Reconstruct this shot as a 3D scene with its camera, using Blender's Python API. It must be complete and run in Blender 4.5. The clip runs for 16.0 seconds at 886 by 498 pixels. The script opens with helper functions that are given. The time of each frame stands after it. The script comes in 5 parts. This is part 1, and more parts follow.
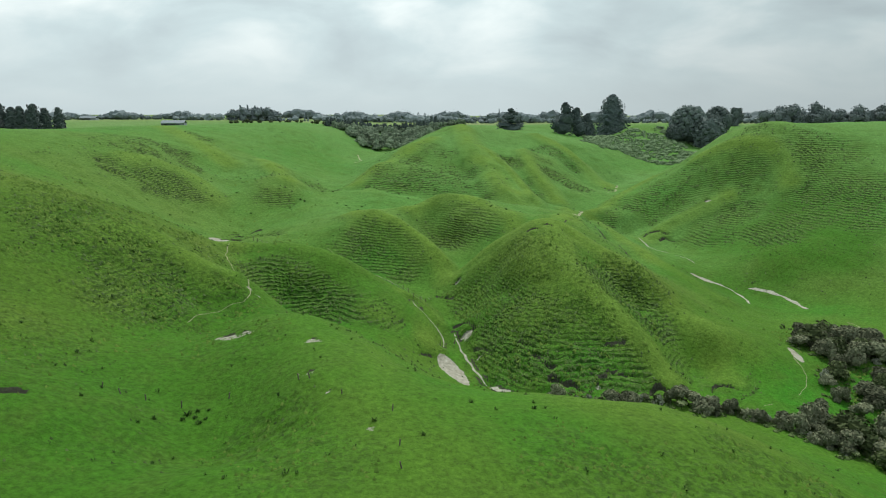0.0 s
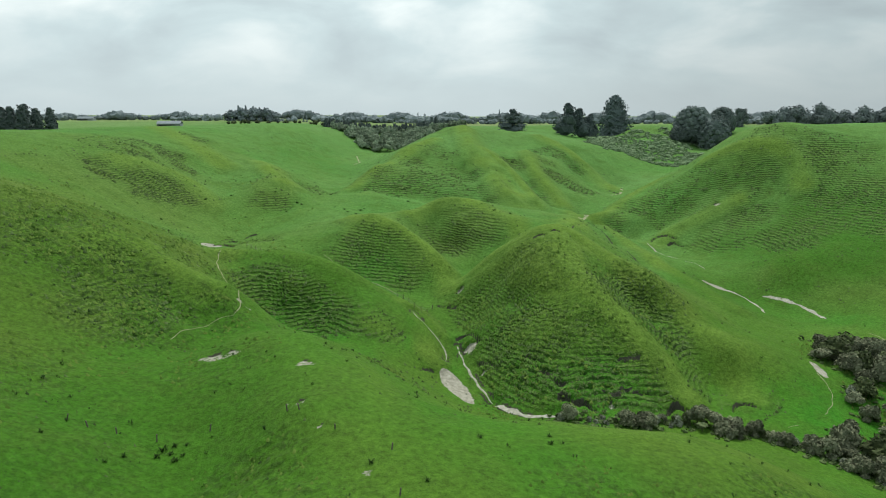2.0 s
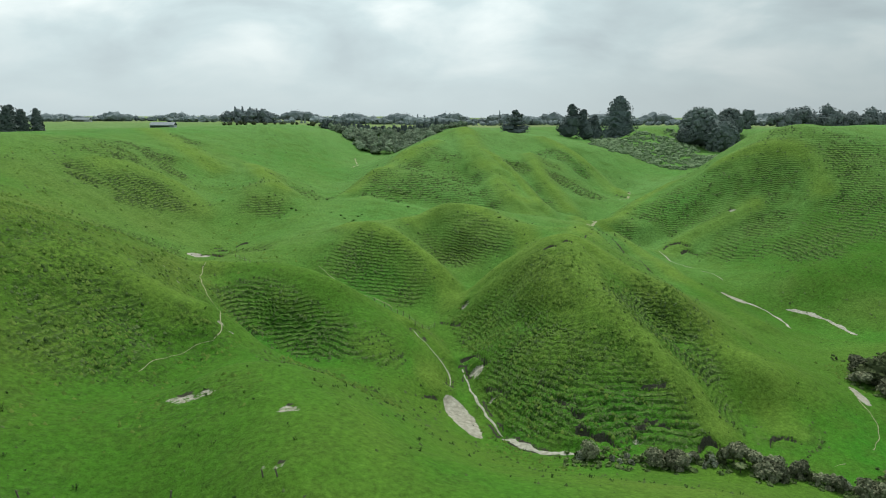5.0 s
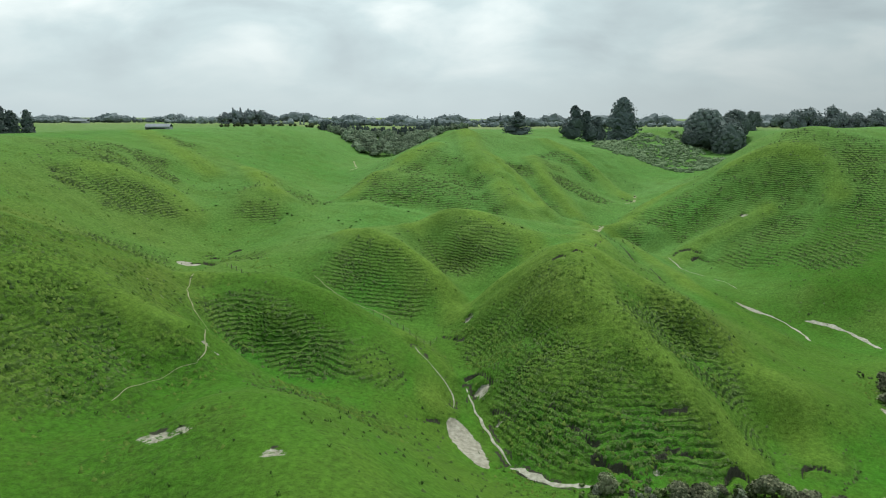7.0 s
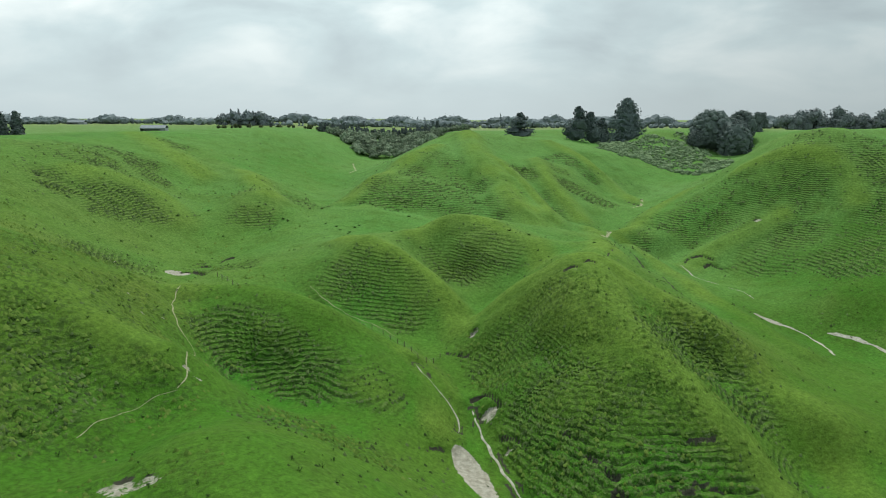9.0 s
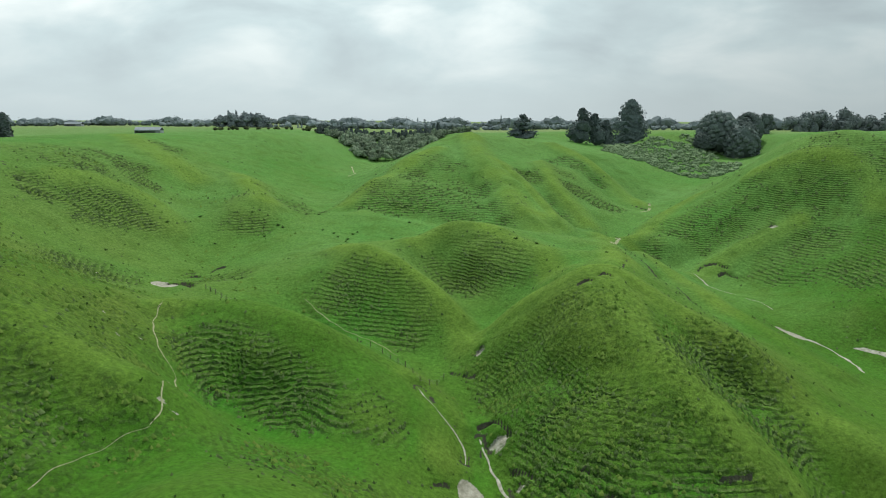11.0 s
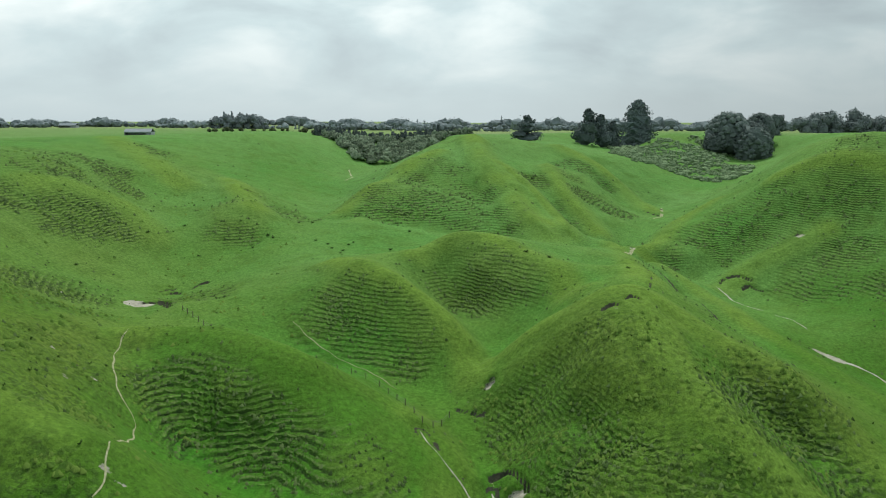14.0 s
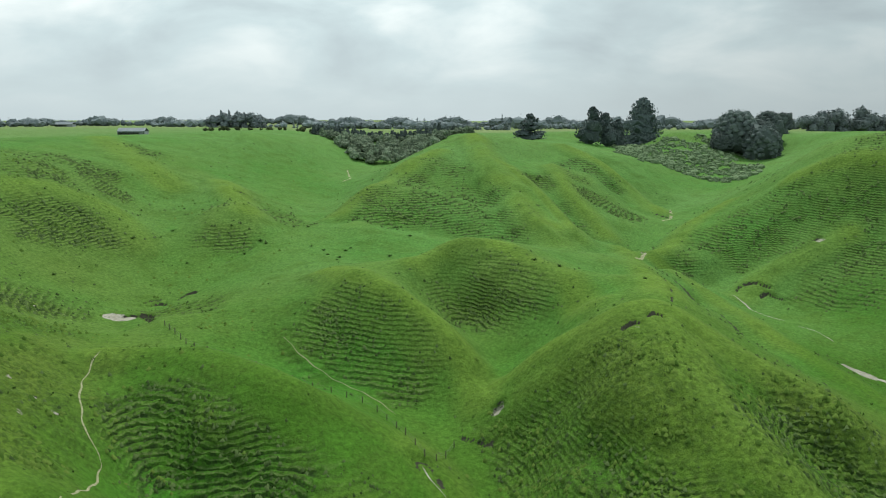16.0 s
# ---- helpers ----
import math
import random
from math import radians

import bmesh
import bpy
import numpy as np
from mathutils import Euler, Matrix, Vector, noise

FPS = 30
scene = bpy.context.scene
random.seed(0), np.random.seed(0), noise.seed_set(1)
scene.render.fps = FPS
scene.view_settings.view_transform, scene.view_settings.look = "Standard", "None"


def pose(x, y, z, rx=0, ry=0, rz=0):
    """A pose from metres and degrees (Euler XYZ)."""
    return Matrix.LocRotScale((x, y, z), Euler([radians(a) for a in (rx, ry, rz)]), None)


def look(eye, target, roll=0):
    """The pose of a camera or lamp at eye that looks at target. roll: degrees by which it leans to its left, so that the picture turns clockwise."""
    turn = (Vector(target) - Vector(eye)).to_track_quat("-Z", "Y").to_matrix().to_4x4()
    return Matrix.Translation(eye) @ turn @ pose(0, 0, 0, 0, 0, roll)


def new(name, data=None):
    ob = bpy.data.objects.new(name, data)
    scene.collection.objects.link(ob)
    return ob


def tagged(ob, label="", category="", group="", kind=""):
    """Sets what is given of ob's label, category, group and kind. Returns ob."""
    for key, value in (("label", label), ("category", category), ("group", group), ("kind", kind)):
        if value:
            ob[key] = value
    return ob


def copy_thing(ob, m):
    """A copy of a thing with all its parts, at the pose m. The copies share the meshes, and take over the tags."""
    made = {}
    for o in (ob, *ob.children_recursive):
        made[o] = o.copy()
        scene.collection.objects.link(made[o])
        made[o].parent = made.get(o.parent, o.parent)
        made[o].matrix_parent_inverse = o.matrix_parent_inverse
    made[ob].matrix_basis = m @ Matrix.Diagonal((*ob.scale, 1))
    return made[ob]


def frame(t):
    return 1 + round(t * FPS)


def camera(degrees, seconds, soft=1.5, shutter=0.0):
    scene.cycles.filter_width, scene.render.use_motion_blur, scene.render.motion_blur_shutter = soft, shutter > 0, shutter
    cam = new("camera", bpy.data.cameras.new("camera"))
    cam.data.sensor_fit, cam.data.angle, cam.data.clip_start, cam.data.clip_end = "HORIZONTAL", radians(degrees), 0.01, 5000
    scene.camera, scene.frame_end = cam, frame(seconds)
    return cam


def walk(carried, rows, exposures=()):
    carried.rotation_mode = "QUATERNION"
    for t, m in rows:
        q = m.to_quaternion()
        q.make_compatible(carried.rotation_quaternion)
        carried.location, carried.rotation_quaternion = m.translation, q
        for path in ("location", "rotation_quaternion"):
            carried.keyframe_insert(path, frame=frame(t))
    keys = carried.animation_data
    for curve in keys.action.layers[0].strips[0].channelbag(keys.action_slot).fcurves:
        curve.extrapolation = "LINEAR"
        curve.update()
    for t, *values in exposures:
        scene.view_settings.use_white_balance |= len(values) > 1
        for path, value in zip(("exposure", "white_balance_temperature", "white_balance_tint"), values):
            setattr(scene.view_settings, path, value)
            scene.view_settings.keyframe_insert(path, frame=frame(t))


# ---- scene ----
# ---- camera and its flight ----
cam = camera(70, 16.0, 1.1)
walk(cam, [
    (0.0, pose(0.00, -0.00, 60.00, 77.85, 0.04, -0.00)),
    (2.0, pose(-0.70, 8.81, 59.96, 77.91, -0.00, -0.03)),
    (4.0, pose(-1.36, 17.75, 59.95, 77.97, -0.02, -0.07)),
    (7.0, pose(-2.33, 31.75, 60.14, 78.13, -0.04, -0.10)),
    (8.0, pose(-2.69, 36.64, 60.20, 78.18, -0.04, -0.11)),
    (9.0, pose(-3.13, 41.72, 60.21, 78.22, -0.02, -0.11)),
    (11.5, pose(-4.18, 55.06, 60.25, 78.40, -0.02, -0.14)),
    (12.0, pose(-4.36, 57.79, 60.27, 78.42, -0.01, -0.15)),
    (14.0, pose(-4.97, 68.92, 60.41, 78.45, 0.02, -0.18)),
    (16.0, pose(-5.57, 79.80, 60.67, 78.30, 0.09, -0.19))])

# ---- light and sky ----
world = bpy.data.worlds.new("overcast_sky")
scene.world = world
world.use_nodes = True
wt = world.node_tree
for nd in list(wt.nodes):
    wt.nodes.remove(nd)


def wnode(kind, **values):
    n = wt.nodes.new(kind)
    for key, value in values.items():
        n.inputs[key].default_value = value
    return n


SUN_ELEVATION, SUN_ROTATION = radians(55), radians(11)
sky = wt.nodes.new("ShaderNodeTexSky")
sky.sky_type, sky.sun_disc = "NISHITA", False
sky.sun_elevation, sky.sun_rotation = SUN_ELEVATION, SUN_ROTATION
coord = wt.nodes.new("ShaderNodeTexCoord")
sep = wt.nodes.new("ShaderNodeSeparateXYZ")
wt.links.new(coord.outputs["Generated"], sep.inputs[0])
# a flat cloud sheet seen from below: direction divided by its height
lift = wnode("ShaderNodeMath")
lift.operation = "MAXIMUM"
wt.links.new(sep.outputs["Z"], lift.inputs[0])
lift.inputs[1].default_value = 0.0
lift2 = wnode("ShaderNodeMath")
lift2.operation = "ADD"
wt.links.new(lift.outputs[0], lift2.inputs[0])
lift2.inputs[1].default_value = 0.46
sheet = wt.nodes.new("ShaderNodeVectorMath")
sheet.operation = "DIVIDE"
comb = wt.nodes.new("ShaderNodeCombineXYZ")
for k in range(3):
    wt.links.new(lift2.outputs[0], comb.inputs[k])
wt.links.new(coord.outputs["Generated"], sheet.inputs[0])
wt.links.new(comb.outputs[0], sheet.inputs[1])
stretch = wt.nodes.new("ShaderNodeMapping")
stretch.inputs["Location"].default_value = (5.3, 0.4, 0.0)
stretch.inputs["Scale"].default_value = (0.75, 1.0, 0.0)
wt.links.new(sheet.outputs[0], stretch.inputs[0])
cloud = wnode("ShaderNodeTexNoise", Scale=3.6, Detail=7.0, Roughness=0.5, Distortion=0.3)
wt.links.new(stretch.outputs[0], cloud.inputs["Vector"])
ramp = wt.nodes.new("ShaderNodeValToRGB")
ramp.color_ramp.elements[0].position, ramp.color_ramp.elements[0].color = 0.32, (0.47, 0.560, 0.585, 1)
ramp.color_ramp.elements[1].position, ramp.color_ramp.elements[1].color = 0.70, (0.92, 1.0, 0.98, 1)
half = ramp.color_ramp.elements.new(0.49)
half.color = (0.61, 0.735, 0.750, 1)
wt.links.new(cloud.outputs[0], ramp.inputs[0])
# towards the horizon the sheet thickens to an even grey
even = wt.nodes.new("ShaderNodeMapRange")
even.inputs["From Min"].default_value, even.inputs["From Max"].default_value = 0.0, 0.16
wt.links.new(sep.outputs["Z"], even.inputs[0])
low = wt.nodes.new("ShaderNodeMix")
low.data_type = "RGBA"
low.inputs[6].default_value = (0.52, 0.615, 0.64, 1)
wt.links.new(even.outputs[0], low.inputs[0])
wt.links.new(ramp.outputs[0], low.inputs[7])
# the sheet is thicker, and so darker, to the east
east = wnode("ShaderNodeVectorMath")
east.operation = "DOT_PRODUCT"
wt.links.new(coord.outputs["Generated"], east.inputs[0])
east.inputs[1].default_value = (0.66, 0.75, 0.0)
thick = wt.nodes.new("ShaderNodeMapRange")
for k, v in enumerate((0.80, 1.0, 1.0, 0.74)):
    thick.inputs[k + 1].default_value = v
wt.links.new(east.outputs["Value"], thick.inputs[0])
shaded = wt.nodes.new("ShaderNodeVectorMath")
shaded.operation = "SCALE"
wt.links.new(low.outputs[2], shaded.inputs[0])
wt.links.new(thick.outputs[0], shaded.inputs[3])
blue = wt.nodes.new("ShaderNodeBackground")
blue.inputs[1].default_value = 0.06
wt.links.new(sky.outputs[0], blue.inputs[0])
grey = wt.nodes.new("ShaderNodeBackground")
grey.inputs[1].default_value = 1.14
wt.links.new(shaded.outputs[0], grey.inputs[0])
both = wt.nodes.new("ShaderNodeMixShader")
both.inputs[0].default_value = 0.93
out = wt.nodes.new("ShaderNodeOutputWorld")
wt.links.new(blue.outputs[0], both.inputs[1])
wt.links.new(grey.outputs[0], both.inputs[2])
wt.links.new(both.outputs[0], out.inputs[0])

sun = new("sun", bpy.data.lights.new("sun", "SUN"))
sun.data.energy, sun.data.angle, sun.data.color = 3.2, radians(6), (1.0, 0.97, 0.91)
sun.matrix_world = look((math.sin(SUN_ROTATION) * math.cos(SUN_ELEVATION) * 500, math.cos(SUN_ROTATION) * math.cos(SUN_ELEVATION) * 500, math.sin(SUN_ELEVATION) * 500), (0, 0, 0))


# ---- materials ----
def material(name, rough=0.9, spec=0.15):
    m = bpy.data.materials.new(name)
    m.use_nodes = True
    t = m.node_tree
    b = t.nodes["Principled BSDF"]
    b.inputs["Roughness"].default_value = rough
    b.inputs["Specular IOR Level"].default_value = spec
    return m, t, b


def tex_noise(t, scale, detail=4.0, rough=0.55, source=None):
    n = t.nodes.new("ShaderNodeTexNoise")
    n.inputs["Scale"].default_value, n.inputs["Detail"].default_value, n.inputs["Roughness"].default_value = scale, detail, rough
    if source is None:
        source = t.nodes.new("ShaderNodeTexCoord").outputs["Object"]
    t.links.new(source, n.inputs["Vector"])
    return n.outputs[0]


def remap(t, value, a, b, lo=0.0, hi=1.0):
    n = t.nodes.new("ShaderNodeMapRange")
    for k, v in enumerate((a, b, lo, hi)):
        n.inputs[k + 1].default_value = v
    t.links.new(value, n.inputs[0])
    return n.outputs[0]


def blend(t, factor, a, b, mode="MIX"):
    n = t.nodes.new("ShaderNodeMix")
    n.data_type, n.blend_type = "RGBA", mode
    for socket, value in ((0, factor), (6, a), (7, b)):
        if isinstance(value, tuple):
            n.inputs[socket].default_value = (*value, 1) if len(value) == 3 else value
        elif isinstance(value, float):
            n.inputs[socket].default_value = value
        else:
            t.links.new(value, n.inputs[socket])
    return n.outputs[2]


def times(t, a, b):
    n = t.nodes.new("ShaderNodeMath")
    n.operation = "MULTIPLY"
    for k, v in enumerate((a, b)):
        if isinstance(v, float):
            n.inputs[k].default_value = v
        else:
            t.links.new(v, n.inputs[k])
    return n.outputs[0]


def bump(t, b, height, strength, distance):
    n = t.nodes.new("ShaderNodeBump")
    n.inputs["Strength"].default_value, n.inputs["Distance"].default_value = strength, distance
    t.links.new(height, n.inputs["Height"])
    t.links.new(n.outputs[0], b.inputs["Normal"])


def grass_material():
    m, t, b = material("pasture_grass", 0.95, 0.08)
    where = t.nodes.new("ShaderNodeTexCoord").outputs["Object"]
    attr = {}
    for key in ("dry", "bare", "rank", "earth_shade", "tread", "terrace", "hazed_fields", "mid_haze", "lit_crest", "deep"):
        a = t.nodes.new("ShaderNodeAttribute")
        a.attribute_name = key
        attr[key] = a.outputs["Fac"]
    lush, mid, straw = (0.040, 0.170, 0.012), (0.064, 0.158, 0.015), (0.108, 0.158, 0.024)
    big = remap(t, tex_noise(t, 0.028, 3.0, 0.5, where), 0.38, 0.62)
    col = blend(t, big, lush, mid)
    col = blend(t, attr["dry"], col, straw)
    # middle-distance grass painted paler for haze
    col = blend(t, attr["mid_haze"], col, (0.104, 0.226, 0.056))
    # crest grass blended paler to stand in for lit edges
    col = blend(t, attr["lit_crest"], col, (0.118, 0.208, 0.030))
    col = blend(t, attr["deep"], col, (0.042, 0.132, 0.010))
    # pale far fields, with haze painted into their colour
    col = blend(t, attr["hazed_fields"], col, (0.205, 0.245, 0.110))
    patch = remap(t, tex_noise(t, 0.16, 4.0, 0.6, where), 0.46, 0.66, 0.0, 0.5)
    col = blend(t, patch, col, (0.064, 0.128, 0.017))
    # rank dark tussock and rushes
    tuft = remap(t, tex_noise(t, 1.2, 2.0, 0.6, where), 0.50, 0.56)
    col = blend(t, times(t, times(t, tuft, attr["rank"]), 0.6), col, (0.030, 0.062, 0.014))
    pale = remap(t, tex_noise(t, 1.25, 3.0, 0.6, where), 0.58, 0.72)
    col = blend(t, times(t, times(t, pale, attr["rank"]), 0.35), col, (0.12, 0.145, 0.055))
    # stock tracks: risers darkened for rank grass and their shade, lips painted as lit
    wob = t.nodes.new("ShaderNodeMath")
    wob.operation = "MULTIPLY_ADD"
    t.links.new(tex_noise(t, 0.55, 3.0, 0.6, where), wob.inputs[0])
    wob.inputs[1].default_value = 0.5
    t.links.new(attr["tread"], wob.inputs[2])
    fr = t.nodes.new("ShaderNodeMath")
    fr.operation = "FRACT"
    t.links.new(wob.outputs[0], fr.inputs[0])
    fr = fr.outputs[0]
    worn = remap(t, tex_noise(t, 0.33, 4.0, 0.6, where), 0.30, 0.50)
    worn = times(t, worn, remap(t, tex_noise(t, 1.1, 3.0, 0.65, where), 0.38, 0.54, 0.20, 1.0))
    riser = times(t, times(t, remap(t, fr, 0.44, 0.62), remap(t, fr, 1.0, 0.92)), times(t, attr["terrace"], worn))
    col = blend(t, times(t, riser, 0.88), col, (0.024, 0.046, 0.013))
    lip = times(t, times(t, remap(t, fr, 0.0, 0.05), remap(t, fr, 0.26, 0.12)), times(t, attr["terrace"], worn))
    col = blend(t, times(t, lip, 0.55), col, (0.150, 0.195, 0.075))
    # dung-dark tufts and hoof pits sprinkled over the sward, the pits' shadow painted in
    fleck = remap(t, tex_noise(t, 1.05, 3.0, 0.7, where), 0.60, 0.66)
    sprinkle = remap(t, tex_noise(t, 0.09, 3.0, 0.6, where), 0.42, 0.62, 0.08, 0.5)
    col = blend(t, times(t, fleck, sprinkle), col, (0.028, 0.062, 0.013))
    grain = remap(t, tex_noise(t, 1.3, 5.0, 0.75, where), 0.3, 0.7, 0.60, 1.36)
    speck = remap(t, tex_noise(t, 3.4, 3.0, 0.7, where), 0.57, 0.65, 0.0, 0.6)
    col = blend(t, times(t, speck, remap(t, tex_noise(t, 0.21, 3.0, 0.6, where), 0.40, 0.60, 0.35, 1.0)), col, (0.026, 0.066, 0.012))
    n = t.nodes.new("ShaderNodeVectorMath")
    n.operation = "SCALE"
    t.links.new(col, n.inputs[0])
    t.links.new(grain, n.inputs[3])
    soil = blend(t, remap(t, tex_noise(t, 0.9, 5.0, 0.6, where), 0.35, 0.65), (0.235, 0.225, 0.175), (0.40, 0.39, 0.325))
    edge = remap(t, tex_noise(t, 1.6, 4.0, 0.6, where), 0.3, 0.7, -0.25, 0.25)
    add = t.nodes.new("ShaderNodeMath")
    t.links.new(attr["bare"], add.inputs[0])
    t.links.new(edge, add.inputs[1])
    final = blend(t, remap(t, add.outputs[0], 0.42, 0.62), n.outputs[0], soil)
    # dark soil and the shadow under broken turf, in one colour
    add2 = t.nodes.new("ShaderNodeMath")
    t.links.new(attr["earth_shade"], add2.inputs[0])
    t.links.new(edge, add2.inputs[1])
    final = blend(t, remap(t, add2.outputs[0], 0.42, 0.62), final, (0.046, 0.049, 0.033))
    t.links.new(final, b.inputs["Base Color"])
    h1 = tex_noise(t, 1.2, 6.0, 0.72, where)
    stair = t.nodes.new("ShaderNodeMath")
    stair.operation = "SUBTRACT"
    t.links.new(remap(t, fr, 0.62, 1.0), stair.inputs[0])
    t.links.new(fr, stair.inputs[1])
    relief = t.nodes.new("ShaderNodeMath")
    relief.operation = "MULTIPLY_ADD"
    t.links.new(times(t, stair.outputs[0], attr["terrace"]), relief.inputs[0])
    relief.inputs[1].default_value = 0.8
    t.links.new(h1, relief.inputs[2])
    bump(t, b, relief.outputs[0], 0.80, 0.55)
    return m


def soil_material(name, dark, light, scale=1.2):
    m, t, b = material(name, 0.9, 0.2)
    col = blend(t, remap(t, tex_noise(t, scale, 5.0, 0.6), 0.32, 0.66), dark, light)
    col = blend(t, remap(t, tex_noise(t, scale * 7, 3.0, 0.6), 0.55, 0.8, 0.0, 0.5), col, dark)
    t.links.new(col, b.inputs["Base Color"])
    bump(t, b, tex_noise(t, scale * 5, 4.0, 0.6), 0.5, 0.06)
    return m


def leaf_material(name, dark, light, tone=0.18, spec=0.06):
    """Foliage whose sprays differ one from another, and each plant a little from the next."""
    m, t, b = material(name, 0.85, spec)
    geo = t.nodes.new("ShaderNodeNewGeometry")
    info = t.nodes.new("ShaderNodeObjectInfo")
    col = blend(t, geo.outputs["Random Per Island"], dark, light)
    shift = remap(t, info.outputs["Random"], 0.0, 1.0, 1.0 - tone, 1.0 + tone)
    n = t.nodes.new("ShaderNodeVectorMath")
    n.operation = "SCALE"
    t.links.new(col, n.inputs[0])
    t.links.new(shift, n.inputs[3])
    t.links.new(n.outputs[0], b.inputs["Base Color"])
    bump(t, b, tex_noise(t, 2.5, 3.0, 0.6), 0.5, 0.2)
    return m


def plain_material(name, dark, light, scale, rough=0.8, spec=0.2, metal=0.0):
    m, t, b = material(name, rough, spec)
    b.inputs["Metallic"].default_value = metal
    t.links.new(blend(t, remap(t, tex_noise(t, scale, 4.0, 0.6), 0.3, 0.7), dark, light), b.inputs["Base Color"])
    bump(t, b, tex_noise(t, scale * 4, 3.0, 0.6), 0.3, 0.02)
    return m


GRASS = grass_material()
SILT = soil_material("pale_silt", (0.22, 0.22, 0.17), (0.42, 0.415, 0.345))
TRACK = soil_material("trodden_clay", (0.15, 0.18, 0.07), (0.34, 0.34, 0.21), 2.0)
# these three leaf colours are paled towards blue to carry haze
PINE_HAZE_LEAF = leaf_material("hazed_pine_needles", (0.062, 0.082, 0.080), (0.088, 0.112, 0.100))
CYPRESS_HAZE_LEAF = leaf_material("hazed_cypress_foliage", (0.074, 0.100, 0.102), (0.108, 0.138, 0.130))
BROAD_HAZE_LEAF = leaf_material("hazed_broad_leaves", (0.088, 0.112, 0.108), (0.108, 0.136, 0.122))
NATIVE_LEAF = leaf_material("native_bush_leaves", (0.125, 0.172, 0.118), (0.255, 0.315, 0.205), 0.35)
SCRUB_LEAF = leaf_material("grey_scrub_leaves", (0.082, 0.098, 0.058), (0.190, 0.200, 0.125), 0.45)
SILVER_LEAF = leaf_material("silvery_shrub_leaves", (0.150, 0.170, 0.120), (0.290, 0.315, 0.235), 0.3)
WEED_LEAF = leaf_material("bracken_leaves", (0.050, 0.085, 0.026), (0.105, 0.145, 0.055), 0.2)
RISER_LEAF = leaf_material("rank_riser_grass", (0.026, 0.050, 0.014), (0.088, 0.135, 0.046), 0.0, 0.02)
TUSSOCK_LEAF = leaf_material("tussock_leaves", (0.044, 0.092, 0.015), (0.105, 0.168, 0.033), 0.0, 0.02)
DARK_LEAF = leaf_material("dark_shrub_leaves", (0.036, 0.050, 0.022), (0.085, 0.108, 0.045), 0.3)
PALE_LEAF = leaf_material("pale_fern_fronds", (0.08, 0.115, 0.045), (0.17, 0.205, 0.10), 0.2)
BANK_LEAF = leaf_material("bank_scrub_leaves", (0.110, 0.166, 0.088), (0.166, 0.234, 0.122), 0.2)
# distance haze painted into these leaf colours: paler and bluer than near foliage
EAST_HAZE_LEAF = leaf_material("hazed_eastern_leaves", (0.104, 0.130, 0.132), (0.138, 0.166, 0.158))
FAR_HAZE_LEAF = leaf_material("hazed_far_wood_leaves", (0.160, 0.196, 0.204), (0.190, 0.226, 0.232))
RUSH_LEAF = leaf_material("rush_blades", (0.022, 0.050, 0.014), (0.060, 0.110, 0.025))
BARK = plain_material("bark", (0.035, 0.028, 0.022), (0.10, 0.08, 0.06), 3.0)
TIMBER = plain_material("weathered_timber", (0.07, 0.06, 0.045), (0.17, 0.15, 0.12), 5.0)
WIRE = plain_material("galvanised_wire", (0.20, 0.20, 0.19), (0.34, 0.34, 0.33), 8.0, 0.5, 0.5, 0.6)
ROOF_IRON = plain_material("pale_roofing_iron", (0.15, 0.18, 0.20), (0.23, 0.26, 0.28), 0.4, 0.5, 0.3)
WALL_IRON = plain_material("grey_cladding", (0.20, 0.23, 0.25), (0.31, 0.34, 0.36), 0.6, 0.6, 0.3)
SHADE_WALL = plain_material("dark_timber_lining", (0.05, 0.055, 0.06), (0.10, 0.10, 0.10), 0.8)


# ---- relief: ridge lines and gully lines, x, y, height ----
RIDGES = {}
GULLIES = {}
GULLIES["ditch"] = [(3, 153, 3.6), (2.5, 166, 5.6), (0, 177, 8.0), (-3, 183, 8.6), (-10, 186, 9.4), (-19, 189, 11.0), (-27, 193, 11.8), (-36, 195, 13.9), (-45, 198, 16.2), (-54, 200, 18.4), (-65, 210, 18.4), (-79, 227, 16.0)]
RIDGES["left_spur"] = [(-60, 178, 22.6), (-53, 181, 21.2), (-46, 180, 21.4), (-38, 175, 21.0), (-32, 172.5, 20.0), (-27, 172, 18.0), (-21, 173, 14.6), (-15, 172, 11.8), (-8, 168, 9.6), (-4, 160, 7.4), (-4, 149, 4.8)]
GULLIES["left_path"] = [(-72, 208, 17.2), (-63, 179, 22.7), (-59, 169, 22.0), (-52, 158, 19.1), (-43, 135, 23.1), (-44, 128, 21.9), (-48, 123, 21.8)]
GULLIES["left_path_low"] = [(-42, 134, 22.2), (-45, 126, 21.2), (-49, 118, 23.0), (-50, 108, 22.5), (-46, 94, 23.9)]
RIDGES["hump_a"] = [(-34, 232, 22.9), (-25, 220, 24.6), (-16, 211, 23.0), (-8, 207, 19.2), (-1, 200, 14.8), (2, 188, 10.8)]
RIDGES["hump_a_left"] = [(-37, 221, 21.5), (-38, 198, 14.4)]
RIDGES["hump_b"] = [(-12, 239, 23.3), (-2, 248, 26.5), (9, 245, 26.6), (17, 234, 24.3), (24, 222, 23.0), (25, 206, 21.8)]
RIDGES["hump_b_face"] = [(6, 231, 21.0), (13, 222, 19.6)]
GULLIES["gap_ab"] = [(4, 191, 11.3), (4, 204, 12.1), (1, 226, 13.8), (-6, 238, 20.8), (-16, 258, 19.9), (-30, 274, 19.6)]
